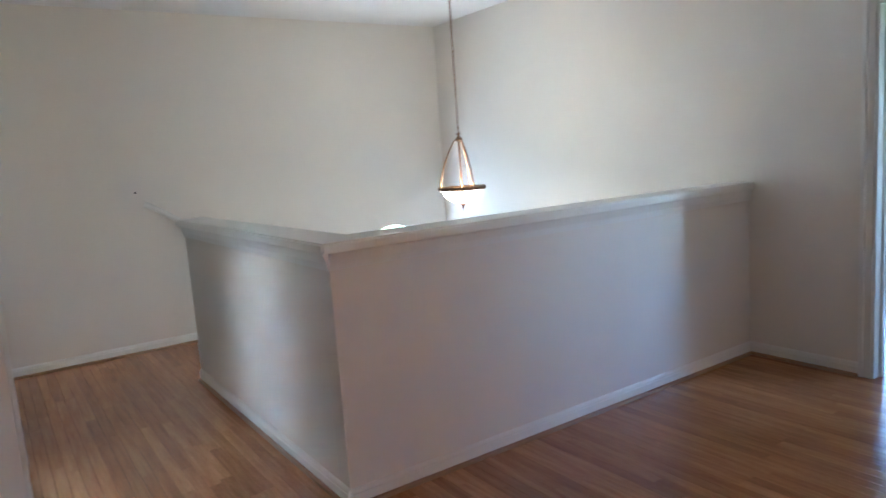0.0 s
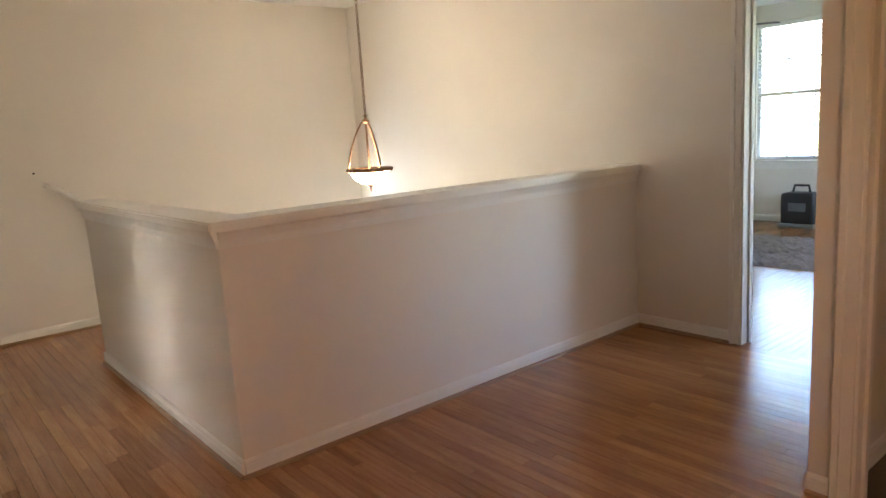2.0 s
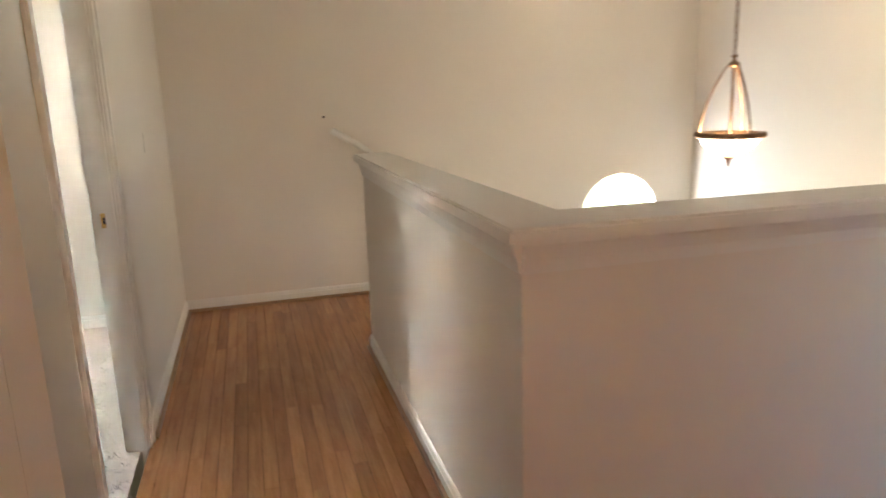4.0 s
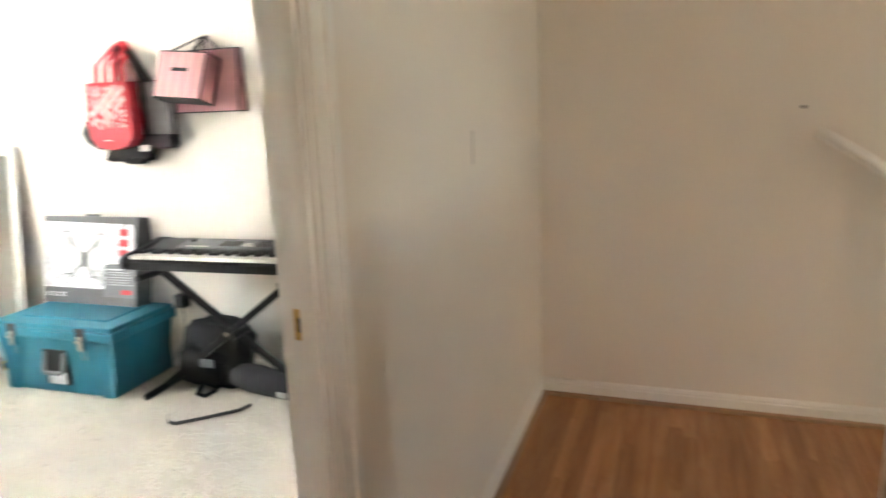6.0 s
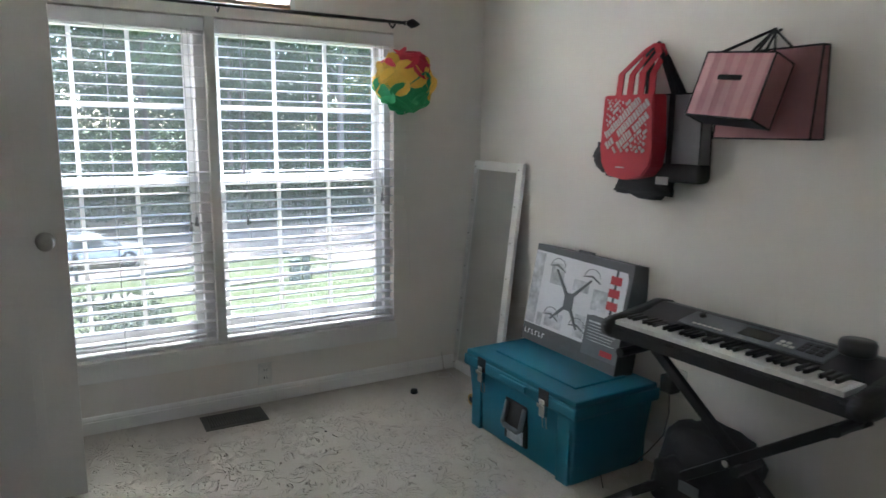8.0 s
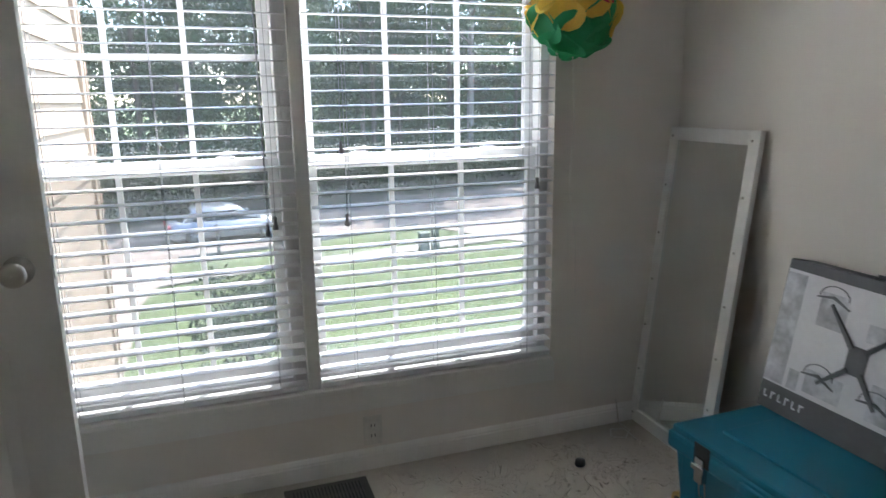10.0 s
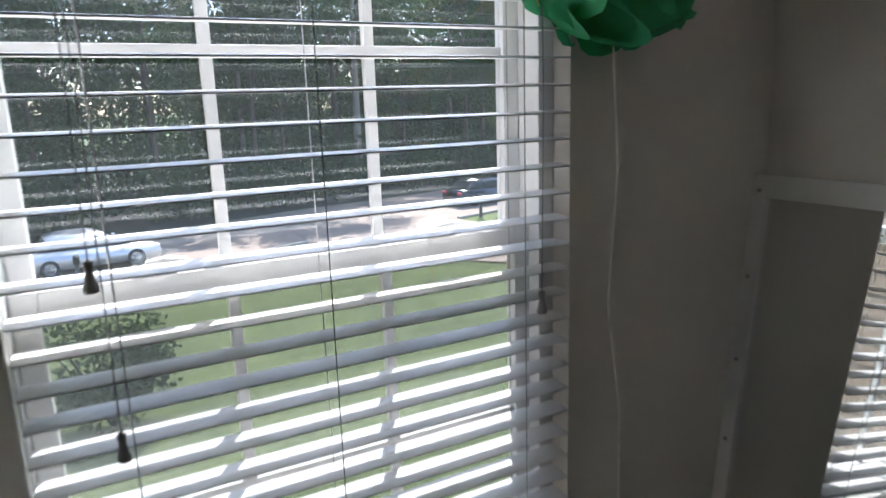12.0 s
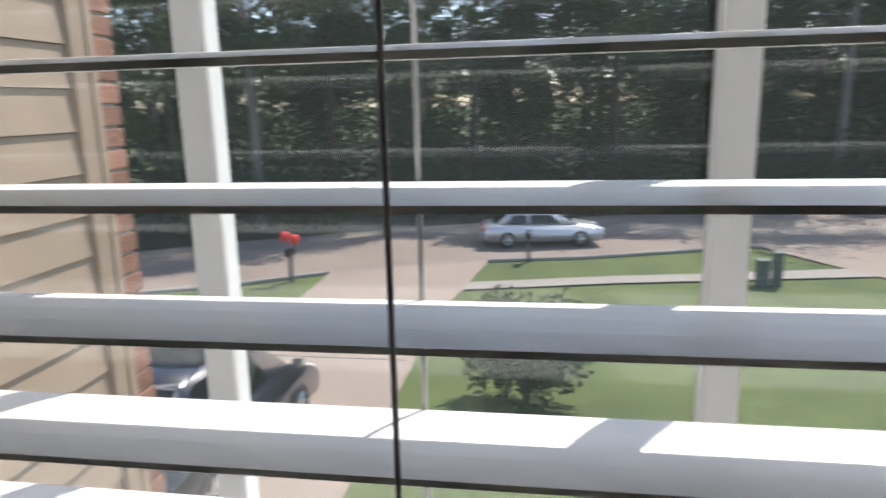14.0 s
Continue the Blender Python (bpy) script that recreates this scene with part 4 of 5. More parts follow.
for a, b in (((-0.05, 0.27), (-0.14, 0.37)), ((-0.01, 0.27), (0.09, 0.36)), ((-0.05, 0.21), (-0.13, 0.14)), ((-0.01, 0.21), (0.05, 0.13))):
    tube(bm, [(a[0], -0.0015, a[1]), (b[0], -0.0015, b[1])], [0.010, 0.006], 4)
    tube(bm, [(b[0] - 0.055, -0.0015, b[1] + 0.012), (b[0], -0.0015, b[1] + 0.02), (b[0] + 0.055, -0.0015, b[1] - 0.004)], [0.003, 0.006, 0.003], 4)
    tube(bm, [(b[0] + 0.048 * math.cos(t), -0.0015, b[1] + 0.018 + 0.034 * math.sin(t)) for t in [math.pi * j / 8 for j in range(9)]], 0.002, 4)
part("drone_picture", bm, GREYPLASTIC, dbx, "dark printed quadcopter")
bm = bmesh.new()
for z in (0.26, 0.315, 0.37):
    box(bm, (0.20, -0.0022, z), (0.262, -0.0012, z + 0.035))
part("red_badges", bm, REDMARK, dbx, "red printed badges")
part("badge_strip", B((0.224, -0.0016, 0.24), (0.238, -0.0011, CH)), BOXGREY, dbx)
part("text_panel", B((0.102, -0.0014, 0.045), (CW - 0.002, -0.0002, 0.215)), GREYPLASTIC, dbx)
bm = bmesh.new()
for k in range(7):
    box(bm, (0.12, -0.0022, 0.188 - 0.013 * k), (0.12 + (0.1 if k == 0 else 0.165 - 0.01 * (k % 3)), -0.0015, 0.191 - 0.013 * k + (0.004 if k == 0 else 0)))
part("text_lines", bm, PALECARD, dbx)
part("red_tag", B((0.215, -0.0022, 0.062), (0.285, -0.0015, 0.086)), REDMARK, dbx)
bm = bmesh.new()
for k in range(6):
    x = -CW + 0.02 + 0.026 * k
    box(bm, (x, -0.0015, 0.035), (x + 0.005, -0.0003, 0.058))
    box(bm, (x + 0.006, -0.0015, 0.053 if k % 2 else 0.035), (x + 0.015, -0.0003, 0.058 if k % 2 else 0.04))
part("maker_mark", bm, CARDWHITE, dbx, "pale maker's mark")
part("tuck_flap", B((-0.05, 0.02, CH), (0.05, 0.03, CH + 0.012), 0.002), BOXGREY, dbx)

# keyboard on a folding cross stand
KB = pose(-2.527, 3.01, 0.652, 0, 0, 3)
kb = thing("keyboard", "black portable electric keyboard with white and black keys", "keyboard", KB)
KW = 0.428
bm = bmesh.new()
prism(bm, [(-0.175, 0.0), (0.165, 0.0), (0.178, 0.03), (0.165, 0.085), (0.10, 0.098), (0.0, 0.078), (-0.055, 0.066), (-0.055, 0.05), (-0.16, 0.05), (-0.178, 0.04)], "x", -KW, KW, 0.004)
part("body", bm, BLACK, kb)
for s in (-1, 1):
    bm = bmesh.new()
    prism(bm, [(-0.185, 0.004), (0.168, 0.0), (0.182, 0.03), (0.168, 0.09), (0.10, 0.102), (-0.06, 0.072), (-0.16, 0.066), (-0.188, 0.045)], "x", s * KW - 0.022, s * KW + 0.03, 0.008)
    part("end_cheek", bm, BLACK, kb, "", True)
n = 36
w = (2 * KW - 0.07) / n
wk = mesh_of("white_key", B((-w / 2 + 0.0006, -0.168, 0.05), (w / 2 - 0.0006, -0.056, 0.066), 0.0012), WHITEKEY)
bk = mesh_of("black_key", B((-0.0055, -0.125, 0.066), (0.0055, -0.056, 0.079), 0.002), BLACK)
for k in range(n):
    x = -KW + 0.035 + w * (k + 0.5)
    piece("white_key", wk, kb, pose(x, 0, 0))
    if k < n - 1 and k % 7 not in (2, 6):
        piece("black_key", bk, kb, pose(x + w / 2, 0, 0))
TILT = pose(0, 0.03, 0.0885, 11)
bm = B((-0.24, -0.058, -0.003), (0.26, 0.05, 0.003), 0.001)
panel = part("control_panel", bm, GREYPLASTIC, kb, "grey control panel")
panel.matrix_basis = TILT
part("display", B((-0.03, -0.03, 0.003), (0.08, 0.03, 0.0042)), CARGLASS, panel)
bm = bmesh.new()
for k in range(6):
    box(bm, (-0.19 + 0.02 * k, -0.045, 0.003), (-0.177 + 0.02 * k, -0.038, 0.006))
for k in range(5):
    box(bm, (0.10 + 0.02 * (k % 3), -0.03 + 0.022 * (k // 3), 0.003), (0.114 + 0.02 * (k % 3), -0.018 + 0.022 * (k // 3), 0.006))
part("buttons", bm, IVORY, panel, "pale push buttons")
bm = bmesh.new()
for k in range(9):
    box(bm, (0.165 + 0.028 * (k % 3), -0.03 + 0.024 * (k // 3), 0.003), (0.187 + 0.028 * (k % 3), -0.013 + 0.024 * (k // 3), 0.0055))
part("number_pad", bm, BLACK, panel)
bm = bmesh.new()
lathe(bm, [(0.001, 0.003), (0.012, 0.003), (0.011, 0.014), (0.001, 0.015)], 16, (-0.195, 0.02, 0))
part("volume_dial", bm, BLACK, panel)
puck = thing("round_speaker", "round black puck resting on the keyboard", "speaker", KB @ pose(0.30, 0.075, 0.098))
bm = bmesh.new()
lathe(bm, [(0.001, 0), (0.045, 0), (0.05, 0.006), (0.05, 0.034), (0.045, 0.042), (0.001, 0.043)], 28)
part("body", bm, BLACK, puck, "", True)

stand = thing("keyboard_stand", "black folding cross-legged keyboard stand", "stand", pose(-2.51, 3.01, 0.012, 0, 0, 3))
for s, y in ((1, -0.05), (-1, -0.005)):
    lg = part("leg", B((-0.017, -0.012, -0.5), (0.017, 0.012, 0.5), 0.004), BLACKMETAL, stand)
    lg.matrix_basis = pose(0, y, 0.315, 0, s * 53, 0) @ Matrix.Diagonal((1, 1, 0.98, 1))
    part("foot", T([(-s * 0.39, -0.2, 0.02), (-s * 0.39, 0.17, 0.02)], 0.017, 10), BLACKMETAL, stand)
    part("support_arm", T([(s * 0.37, -0.18, 0.598), (s * 0.37, 0.17, 0.598)], 0.017, 10), BLACK, stand)
part("pivot_knob", T([(0.05, -0.1, 0.315), (0.05, 0.03, 0.315)], 0.018, 10), BLACK, stand)
part("pivot_bolt", T([(0, -0.075, 0.315), (0, 0.02, 0.315)], 0.012, 10), CHROME, stand)


def lump(name, radii, seed, rough, material, parent, at, label="", rx=0, ry=0, rz=0):
    """A soft, creased bag body."""
    bm = bmesh.new()
    bmesh.ops.create_icosphere(bm, subdivisions=4, radius=1)
    for v in bm.verts:
        d = v.co.copy()
        e = Vector([math.copysign(abs(c) ** 0.6, c) for c in d])
        k = 1 + rough * noise.noise(d * 2.2 + Vector((seed, 0, 0))) + rough * 0.5 * noise.noise(d * 6 + Vector((0, seed, 0)))
        v.co = Vector((e.x * radii[0], e.y * radii[1], e.z * radii[2])) * k
    ob = part(name, bm, material, parent, label, True)
    ob.matrix_basis = pose(*at, rx, ry, rz)
    return ob


pack = thing("backpack", "black nylon backpack slumped on the carpet", "backpack", pose(-2.68, 3.09, 0.0))
lump("body", (0.17, 0.11, 0.17), 1.3, 0.14, BLACKCLOTH, pack, (0, 0, 0.175), "", 0, 12, 10)
lump("front_pocket", (0.12, 0.05, 0.10), 4.1, 0.16, BLACKCLOTH, pack, (-0.02, -0.10, 0.13), "", 8, 10, 8)
part("strap", T([(-0.05, -0.1, 0.02), (-0.02, -0.17, 0.015), (0.03, -0.18, 0.012), (0.05, -0.12, 0.02)], 0.011, 6), BLACKCLOTH, pack)
part("top_handle", T([(0.0, 0, 0.335), (0.03, -0.02, 0.36), (0.07, -0.01, 0.33)], 0.01, 6), BLACKCLOTH, pack)
part("patch", B((0.0, -0.155, 0.15), (0.08, -0.15, 0.19)), GREYPLASTIC, pack)
case = thing("long_case", "long black padded carrying case lying on the carpet", "case", pose(-2.36, 3.02, 0.0, 0, 0, -6))
bm = bmesh.new()
tube(bm, [(-0.22, 0.02, 0.07), (-0.19, 0.02, 0.075), (-0.08, 0.0, 0.075), (0.05, 0.0, 0.07), (0.18, 0, 0.066), (0.26, 0, 0.062), (0.275, 0, 0.06)], [0.03, 0.065, 0.07, 0.066, 0.064, 0.058, 0.02], 16)
for v in bm.verts:
    v.co += Vector((0, 0.006, 0.006)) * noise.noise(v.co * 22)
part("body", bm, BLACKCLOTH, case, "", True)
part("tag", B((0.10, -0.068, 0.035), (0.16, -0.063, 0.06)), IVORY, case, "small white tag")
strap = thing("loose_strap", "black webbing strap trailing on the carpet", "strap", pose(-2.6, 2.7, 0.0))
bm = bmesh.new()
path = [(-0.10, 0.015), (-0.075, -0.02), (-0.04, -0.055), (0.0, -0.06), (0.07, 0.0), (0.14, 0.07), (0.2, 0.13), (0.22, 0.2)]
prev = None
for x, y in path:
    cur = [bm.verts.new((x - 0.010, y + 0.012, 0.004)), bm.verts.new((x + 0.010, y - 0.012, 0.004)), bm.verts.new((x + 0.010, y - 0.012, 0.007)), bm.verts.new((x - 0.010, y + 0.012, 0.007))]
    if prev:
        for i in range(4):
            bm.faces.new((prev[i], prev[(i + 1) % 4], cur[(i + 1) % 4], cur[i]))
    prev = cur
part("webbing", bm, BLACKCLOTH, strap)


# shopping bags on the wall
def tote(name, label, m, wt, wb, h, dt, db, body, edge, cat="bag"):
    """An open bag with gussets: a front, a back, two sides, a base and edge binding."""
    ob = thing(name, label, cat, m, "bags on the wall")
    f = [(-wt, -dt, h), (wt, -dt, h), (wb, -db, 0), (-wb, -db, 0)]
    b = [(-wt, 0.0, h), (wt, 0.0, h), (wb, 0.0, 0), (-wb, 0.0, 0)]

    def quad(pts, nm, mt):
        bm = bmesh.new()
        bm.faces.new([bm.verts.new(p) for p in pts])
        bmesh.ops.solidify(bm, geom=bm.faces[:], thickness=0.0012)
        return part(nm, bm, mt, ob)
    quad(f, "front_panel", body)
    quad(b[::-1], "back_panel", body)
    quad([f[1], b[1], b[2], f[2]], "side_panel", body)
    quad([b[0], f[0], f[3], b[3]], "side_panel", body)
    quad([f[3], f[2], b[2], b[3]], "base_panel", BOXGREY)
    if edge:
        for p, q in ((f[0], f[1]), (f[1], f[2]), (f[2], f[3]), (f[3], f[0]), (f[1], b[1]), (b[1], b[2]), (b[2], f[2]), (f[0], b[0]), (b[0], b[3]), (b[3], f[3])):
            part("edge_binding", T([p, q], 0.0032, 5), edge, ob)
    return ob


def hook(x, z):
    hk = thing("wall_hook", "small dark wall hook", "hook", pose(x, YB - 0.002, z))
    part("hook", T([(0, 0, 0.01), (0, -0.02, 0.0), (0, -0.03, 0.012)], 0.005, 8), BLACKMETAL, hk)


hook(-3.17, 1.705)
hook(-2.668, 1.70)
HX, HZ = -2.668, 1.705
PM = pose(-2.73, 3.136, 1.394, -18, 5, 0)
pk = tote("paper_bag", "pink striped paper bag with black edging, tilted on a hook", PM, 0.13, 0.13, 0.22, 0.10, 0.10, PINK, BLACKCLOTH)
for k in range(5):
    x = -0.12 + 0.052 * k
    part("stripe", B((x, -0.1018, 0.004), (x + 0.026, -0.1008, 0.216)), PINK2, pk)
part("name_plate", B((-0.05, -0.1045, 0.125), (0.04, -0.1020, 0.142), 0.0008), BLACKCLOTH, pk, "dark plate with an unreadable name")
inv = PM.inverted()
hp = inv @ Vector((HX, YB - 0.03, HZ + 0.005))
for y in (-0.1, 0.0):
    part("cord_handle", T([(-0.07, y, 0.22), hp, (0.06, y, 0.22)], 0.005, 6), BLACKCLOTH, pk)
PM2 = pose(-2.665, 3.244, 1.355)
pk2 = tote("paper_bag", "plain pink paper bag hanging behind another bag", PM2, 0.17, 0.18, 0.29, 0.03, 0.07, PINK, BLACKCLOTH)
hp2 = PM2.inverted() @ Vector((HX, YB - 0.026, HZ))
part("cord_handle", T([(-0.05, 0.0, 0.29), hp2, (0.05, 0.0, 0.29)], 0.005, 6), BLACKCLOTH, pk2)

BX, BZ = -3.17, 1.712
BM_ = pose(-3.14, 3.235, 1.205, 0, 0, 0)
bt = tote("tote_bag", "black and pale grey tote bag hanging on a hook", BM_, 0.235, 0.245, 0.31, 0.05, 0.06, WHITECLOTH, BLACKCLOTH)
part("dark_base", B((-0.24, -0.068, -0.02), (0.25, 0.005, 0.055), 0.02), BLACKCLOTH, bt, "black lower band", True)
lump("sag", (0.14, 0.035, 0.05), 2.2, 0.4, BLACKCLOTH, bt, (-0.03, -0.035, -0.035), "black sagging bottom")
lump("side_fold", (0.06, 0.03, 0.055), 7.7, 0.35, BLACKCLOTH, bt, (-0.26, -0.03, 0.06), "", 0, 25, 0)
part("pale_corner", B((0.06, -0.078, -0.03), (0.12, -0.074, 0.0)), WHITECLOTH, bt)
part("band", B((0.09, -0.0645, 0.04), (0.112, -0.055, 0.31), 0.002), BLACKCLOTH, bt)
part("blue_panel", B((-0.232, -0.0585, 0.20), (-0.14, -0.054, 0.292)), BLUECLOTH, bt, "pale blue panel")
hp = Vector((BX + 3.14, -0.012, BZ - 1.205))
for s in (-0.045, 0.0):
    part("strap", T([(-0.08, s, 0.31), hp + Vector((-0.03, s * 0.4, -0.04)), hp, hp + Vector((0.05, s * 0.4, -0.06)), (0.10, s, 0.31)], 0.013, 6), BLACKCLOTH, bt)
RM = pose(-3.18, 3.168, 1.2, 0, 0, 3) @ Matrix.Diagonal((0.86, 1, 0.94, 1))
rb = thing("tote_bag", "red non-woven tote bag with a pale printed square", "bag", RM, "bags on the wall")
bm = bmesh.new()
prism(bm, [(-0.145, 0.335), (0.14, 0.335), (0.15, 0.12), (0.145, 0.05), (0.10, 0.005), (0.0, -0.015), (-0.11, 0.0), (-0.15, 0.05), (-0.155, 0.12)], "y", -0.085, -0.002, 0.006)
for v in bm.verts:
    v.co.y += 0.003 * noise.noise(v.co * 9)
part("body", bm, RED, rb)
bm = bmesh.new()
rn = random.Random(11)
turn = Matrix.Translation((0.0, -0.0885, 0.215)) @ Matrix.Rotation(radians(-38), 4, "Y")
v = -0.19
while v < 0.19:
    bold = -0.065 < v < 0.05
    hh = 0.034 if bold else rn.choice((0.011, 0.015))
    u = -0.2
    while u < 0.2:
        wd = hh * rn.uniform(0.22, 0.42)
        at = turn @ Vector((u + wd / 2, 0, v + hh / 2))
        if abs(at.x) < 0.118 and 0.105 < at.z < 0.318 and rn.random() < (0.95 if bold and abs(u) < 0.075 else 0.6):
            box(bm, (u, -0.0016, v), (u + wd, 0.0010, v + hh * rn.uniform(0.8, 1.0)), 0, turn)
        u += wd + hh * 0.16
    v += hh + 0.005
part("slanted_print", bm, PALEMARK, rb, "pale unreadable slanted lettering")
part("small_mark", B((-0.05, -0.0905, 0.035), (0.0, -0.086, 0.04)), PALEMARK, rb)
hp = RM.inverted() @ Vector((BX, YB - 0.028, BZ))
for y in (-0.075, -0.015):
    bm = bmesh.new()
    pts = [Vector((-0.065, y - 0.004, 0.30)), Vector((-0.055, y, 0.42)), hp + Vector((-0.03, y * 0.4, -0.02)), hp + Vector((0.02, y * 0.4, 0.0)), hp + Vector((0.045, y * 0.5, -0.04)), Vector((0.065, y, 0.42)), Vector((0.065, y - 0.004, 0.30))]
    prev = None
    for p in pts:
        cur = [bm.verts.new(p + Vector(o)) for o in ((-0.017, -0.003, 0), (0.017, -0.003, 0), (0.017, 0.003, 0), (-0.017, 0.003, 0))]
        if prev:
            for i in range(4):
                bm.faces.new((prev[i], prev[(i + 1) % 4], cur[(i + 1) % 4], cur[i]))
        prev = cur
    part("strap", bm, RED, rb)


# outlets, plug, register, small things
def outlet(m, label):
    o = thing("wall_outlet", label, "outlet", m)
    part("plate", B((-0.035, -0.006, -0.057), (0.035, 0, 0.057), 0.002), IVORY, o)
    for z in (-0.02, 0.02):
        s = part("socket", B((-0.016, -0.0085, z - 0.014), (0.016, -0.006, z + 0.014), 0.001), IVORY, o)
        bm = bmesh.new()
        box(bm, (-0.008, -0.0092, z - 0.005), (-0.005, -0.0084, z + 0.006))
        box(bm, (0.005, -0.0092, z - 0.005), (0.008, -0.0084, z + 0.006))
        part("slots", bm, BLACK, s)
    return o


outlet(pose(XW, 1.985, 0.15, 0, 0, 90), "ivory double wall outlet below the window")
outlet(pose(-2.97, YB, 0.385), "ivory double wall outlet behind the keyboard")
plug = thing("power_adapter", "black plug-in power adapter with a thin cable", "adapter", pose(-2.985, YB - 0.009, 0.385))
part("body", B((-0.03, -0.055, -0.035), (0.03, 0, 0.035), 0.006), BLACK, plug)
part("cable", T([(0, -0.03, -0.035), (0.01, -0.035, -0.12), (-0.005, -0.04, -0.22), (-0.06, -0.06, -0.31), (-0.1, -0.1, -0.375), (-0.15, -0.24, -0.378), (-0.02, -0.34, -0.378)], 0.0025, 6), BLACK, plug)
reg = thing("floor_register", "brown metal floor register set in the carpet", "vent", pose(-4.335, 1.795, 0.001))
part("frame", B((-0.085, -0.145, 0), (0.085, 0.145, 0.004), 0.0015), METALGREY, reg)
part("dark_gap", B((-0.062, -0.122, 0.0042), (0.062, 0.122, 0.005)), BLACK, reg)
lv = mesh_of("louver", B((-0.06, -0.0025, 0.005), (0.06, 0.0025, 0.008)), METALGREY)
for k in range(21):
    piece("louver", lv, reg, pose(0, -0.12 + 0.012 * k, 0))
part("centre_bar", B((-0.003, -0.122, 0.0055), (0.003, 0.122, 0.0085)), METALGREY, reg)
cap = thing("small_cap", "small dark bottle cap on the carpet", "cap", pose(-4.22, 2.70, 0.001))
bm = bmesh.new()
lathe(bm, [(0.001, 0), (0.018, 0), (0.02, 0.005), (0.017, 0.022), (0.001, 0.024)], 14)
part("cap", bm, BLACK, cap, "", True)
crumb = thing("scrap", "tiny dark scrap on the carpet", "scrap", pose(-4.0, 2.13, 0.0))
part("scrap", B((-0.005, -0.004, 0.0), (0.005, 0.004, 0.004), 0.001), BLACK, crumb)
wires = thing("loose_wire", "thin pale wire heaped by the skirting", "cable", pose(-4.36, 2.97, 0.0))
part("wire", T([(-0.08, 0.02, 0.12), (-0.07, 0.03, 0.02), (-0.02, 0.05, 0.006), (0.03, 0.0, 0.006), (0.0, -0.05, 0.006), (-0.05, -0.02, 0.008), (-0.03, 0.03, 0.01), (0.06, 0.03, 0.006)], 0.003, 6), IVORY, wires)
stain = thing("wall_scratch", "thin dark scratch on the corridor wall", "scratch", pose(XL + 0.0008, 2.35, 1.22))
part("scratch", B((0, -0.002, -0.05), (0.0008, 0.002, 0.05)), POSTWOOD, stain)

# ---- outdoors ----
def gz(x):
    return -2.95 if x > -4.6 else -4.2 if x < -24.0 else -2.95 + 0.0644 * (x + 4.6)


bm = bmesh.new()
xs = [2500, 60, -4.6, -12, -20, -24.0, -60, -200, -2500]
ys = [-2500, -200, -60, -20, 0, 20, 60, 200, 2500]
gv = [[bm.verts.new((x, y, gz(x))) for y in ys] for x in xs]
for i in range(len(xs) - 1):
    for j in range(len(ys) - 1):
        bm.faces.new((gv[i][j], gv[i][j + 1], gv[i + 1][j + 1], gv[i + 1][j]))
structure("ground", bm, GRASS, "sloping mown lawn reaching the woods", "ground")


def strip(bm, left, right, lift, steps=40):
    """A paved strip between two polylines of (x, y), laid on the ground."""
    def along(pts, u):
        k = min(int(u * (len(pts) - 1)), len(pts) - 2)
        f = u * (len(pts) - 1) - k
        return Vector(pts[k]).lerp(Vector(pts[k + 1]), f)
    rows = []
    for i in range(steps + 1):
        a, b = along(left, i / steps), along(right, i / steps)
        row = []
        for j in range(13):
            p = a.lerp(b, j / 12)
            row.append(bm.verts.new((p.x, p.y, gz(p.x) + lift)))
        rows.append(row)
    for r, s in zip(rows, rows[1:]):
        for j in range(12):
            bm.faces.new((r[j], r[j + 1], s[j + 1], s[j]))
    return bm


NEAR = [(-12, -26), (-17, -18), (-22, -11), (-23.9, -8), (-25.8, -5.2), (-27.9, 0.1), (-28.6, 3.6), (-30.8, 10), (-32, 18), (-35, 30), (-41, 60)]
FAR = [(-18, -32), (-24, -22), (-28.8, -14.4), (-30.9, -11), (-33.2, -6.7), (-35.3, -2.4), (-38, 5), (-40.2, 12.4), (-41.6, 20), (-45, 33), (-52, 61)]
structure("road", strip(bmesh.new(), NEAR, FAR, 0.03, 80), ASPHALT, "pale concrete street curving past the woods", "road")
structure("forest_floor", strip(bmesh.new(), [(x - 0.3, y) for x, y in FAR], [(x - 90, y) for x, y in FAR], 0.02, 60), FORESTFLOOR, "dark leaf litter under the woods", "forest floor")
structure("driveway", strip(bmesh.new(), [(-7.5, -0.1), (-13.6, -0.3), (-17.5, -0.45), (-21.6, -0.6), (-24.5, -0.3), (-28.0, 0.1)], [(-7.5, -5), (-13.6, -5), (-17.5, -5), (-21.2, -4.9), (-23.8, -5.1), (-25.9, -5.2)], 0.045), CONCRETE, "pale concrete driveway", "driveway")
structure("driveway_neighbour", strip(bmesh.new(), [(-30.9, 10), (-27.4, 11.8), (-20, 16)], [(-32.1, 18), (-28, 18.5), (-20, 22)], 0.045), CONCRETE, "neighbouring concrete driveway apron", "driveway")
structure("footpath", strip(bmesh.new(), [(-24.9, -0.3), (-26.0, 4.4), (-26.5, 7.5), (-27.4, 11.8)], [(-24.0, -0.35), (-25.1, 4.4), (-25.6, 7.5), (-26.4, 12.3)], 0.055), KERB, "narrow concrete footpath across the lawn", "footpath")
bm = bmesh.new()
for run in (((-27.9, 0.1), (-28.6, 3.6), (-30.8, 10)), ((-17, -18), (-22, -11), (-23.9, -8), (-25.8, -5.2)), ((-32, 18), (-35, 30), (-41, 60))):
    tube(bm, [(x, y, gz(x) + 0.05) for x, y in run], 0.09, 6)
structure("kerb", bm, KERB, "rounded concrete kerb", "kerb")
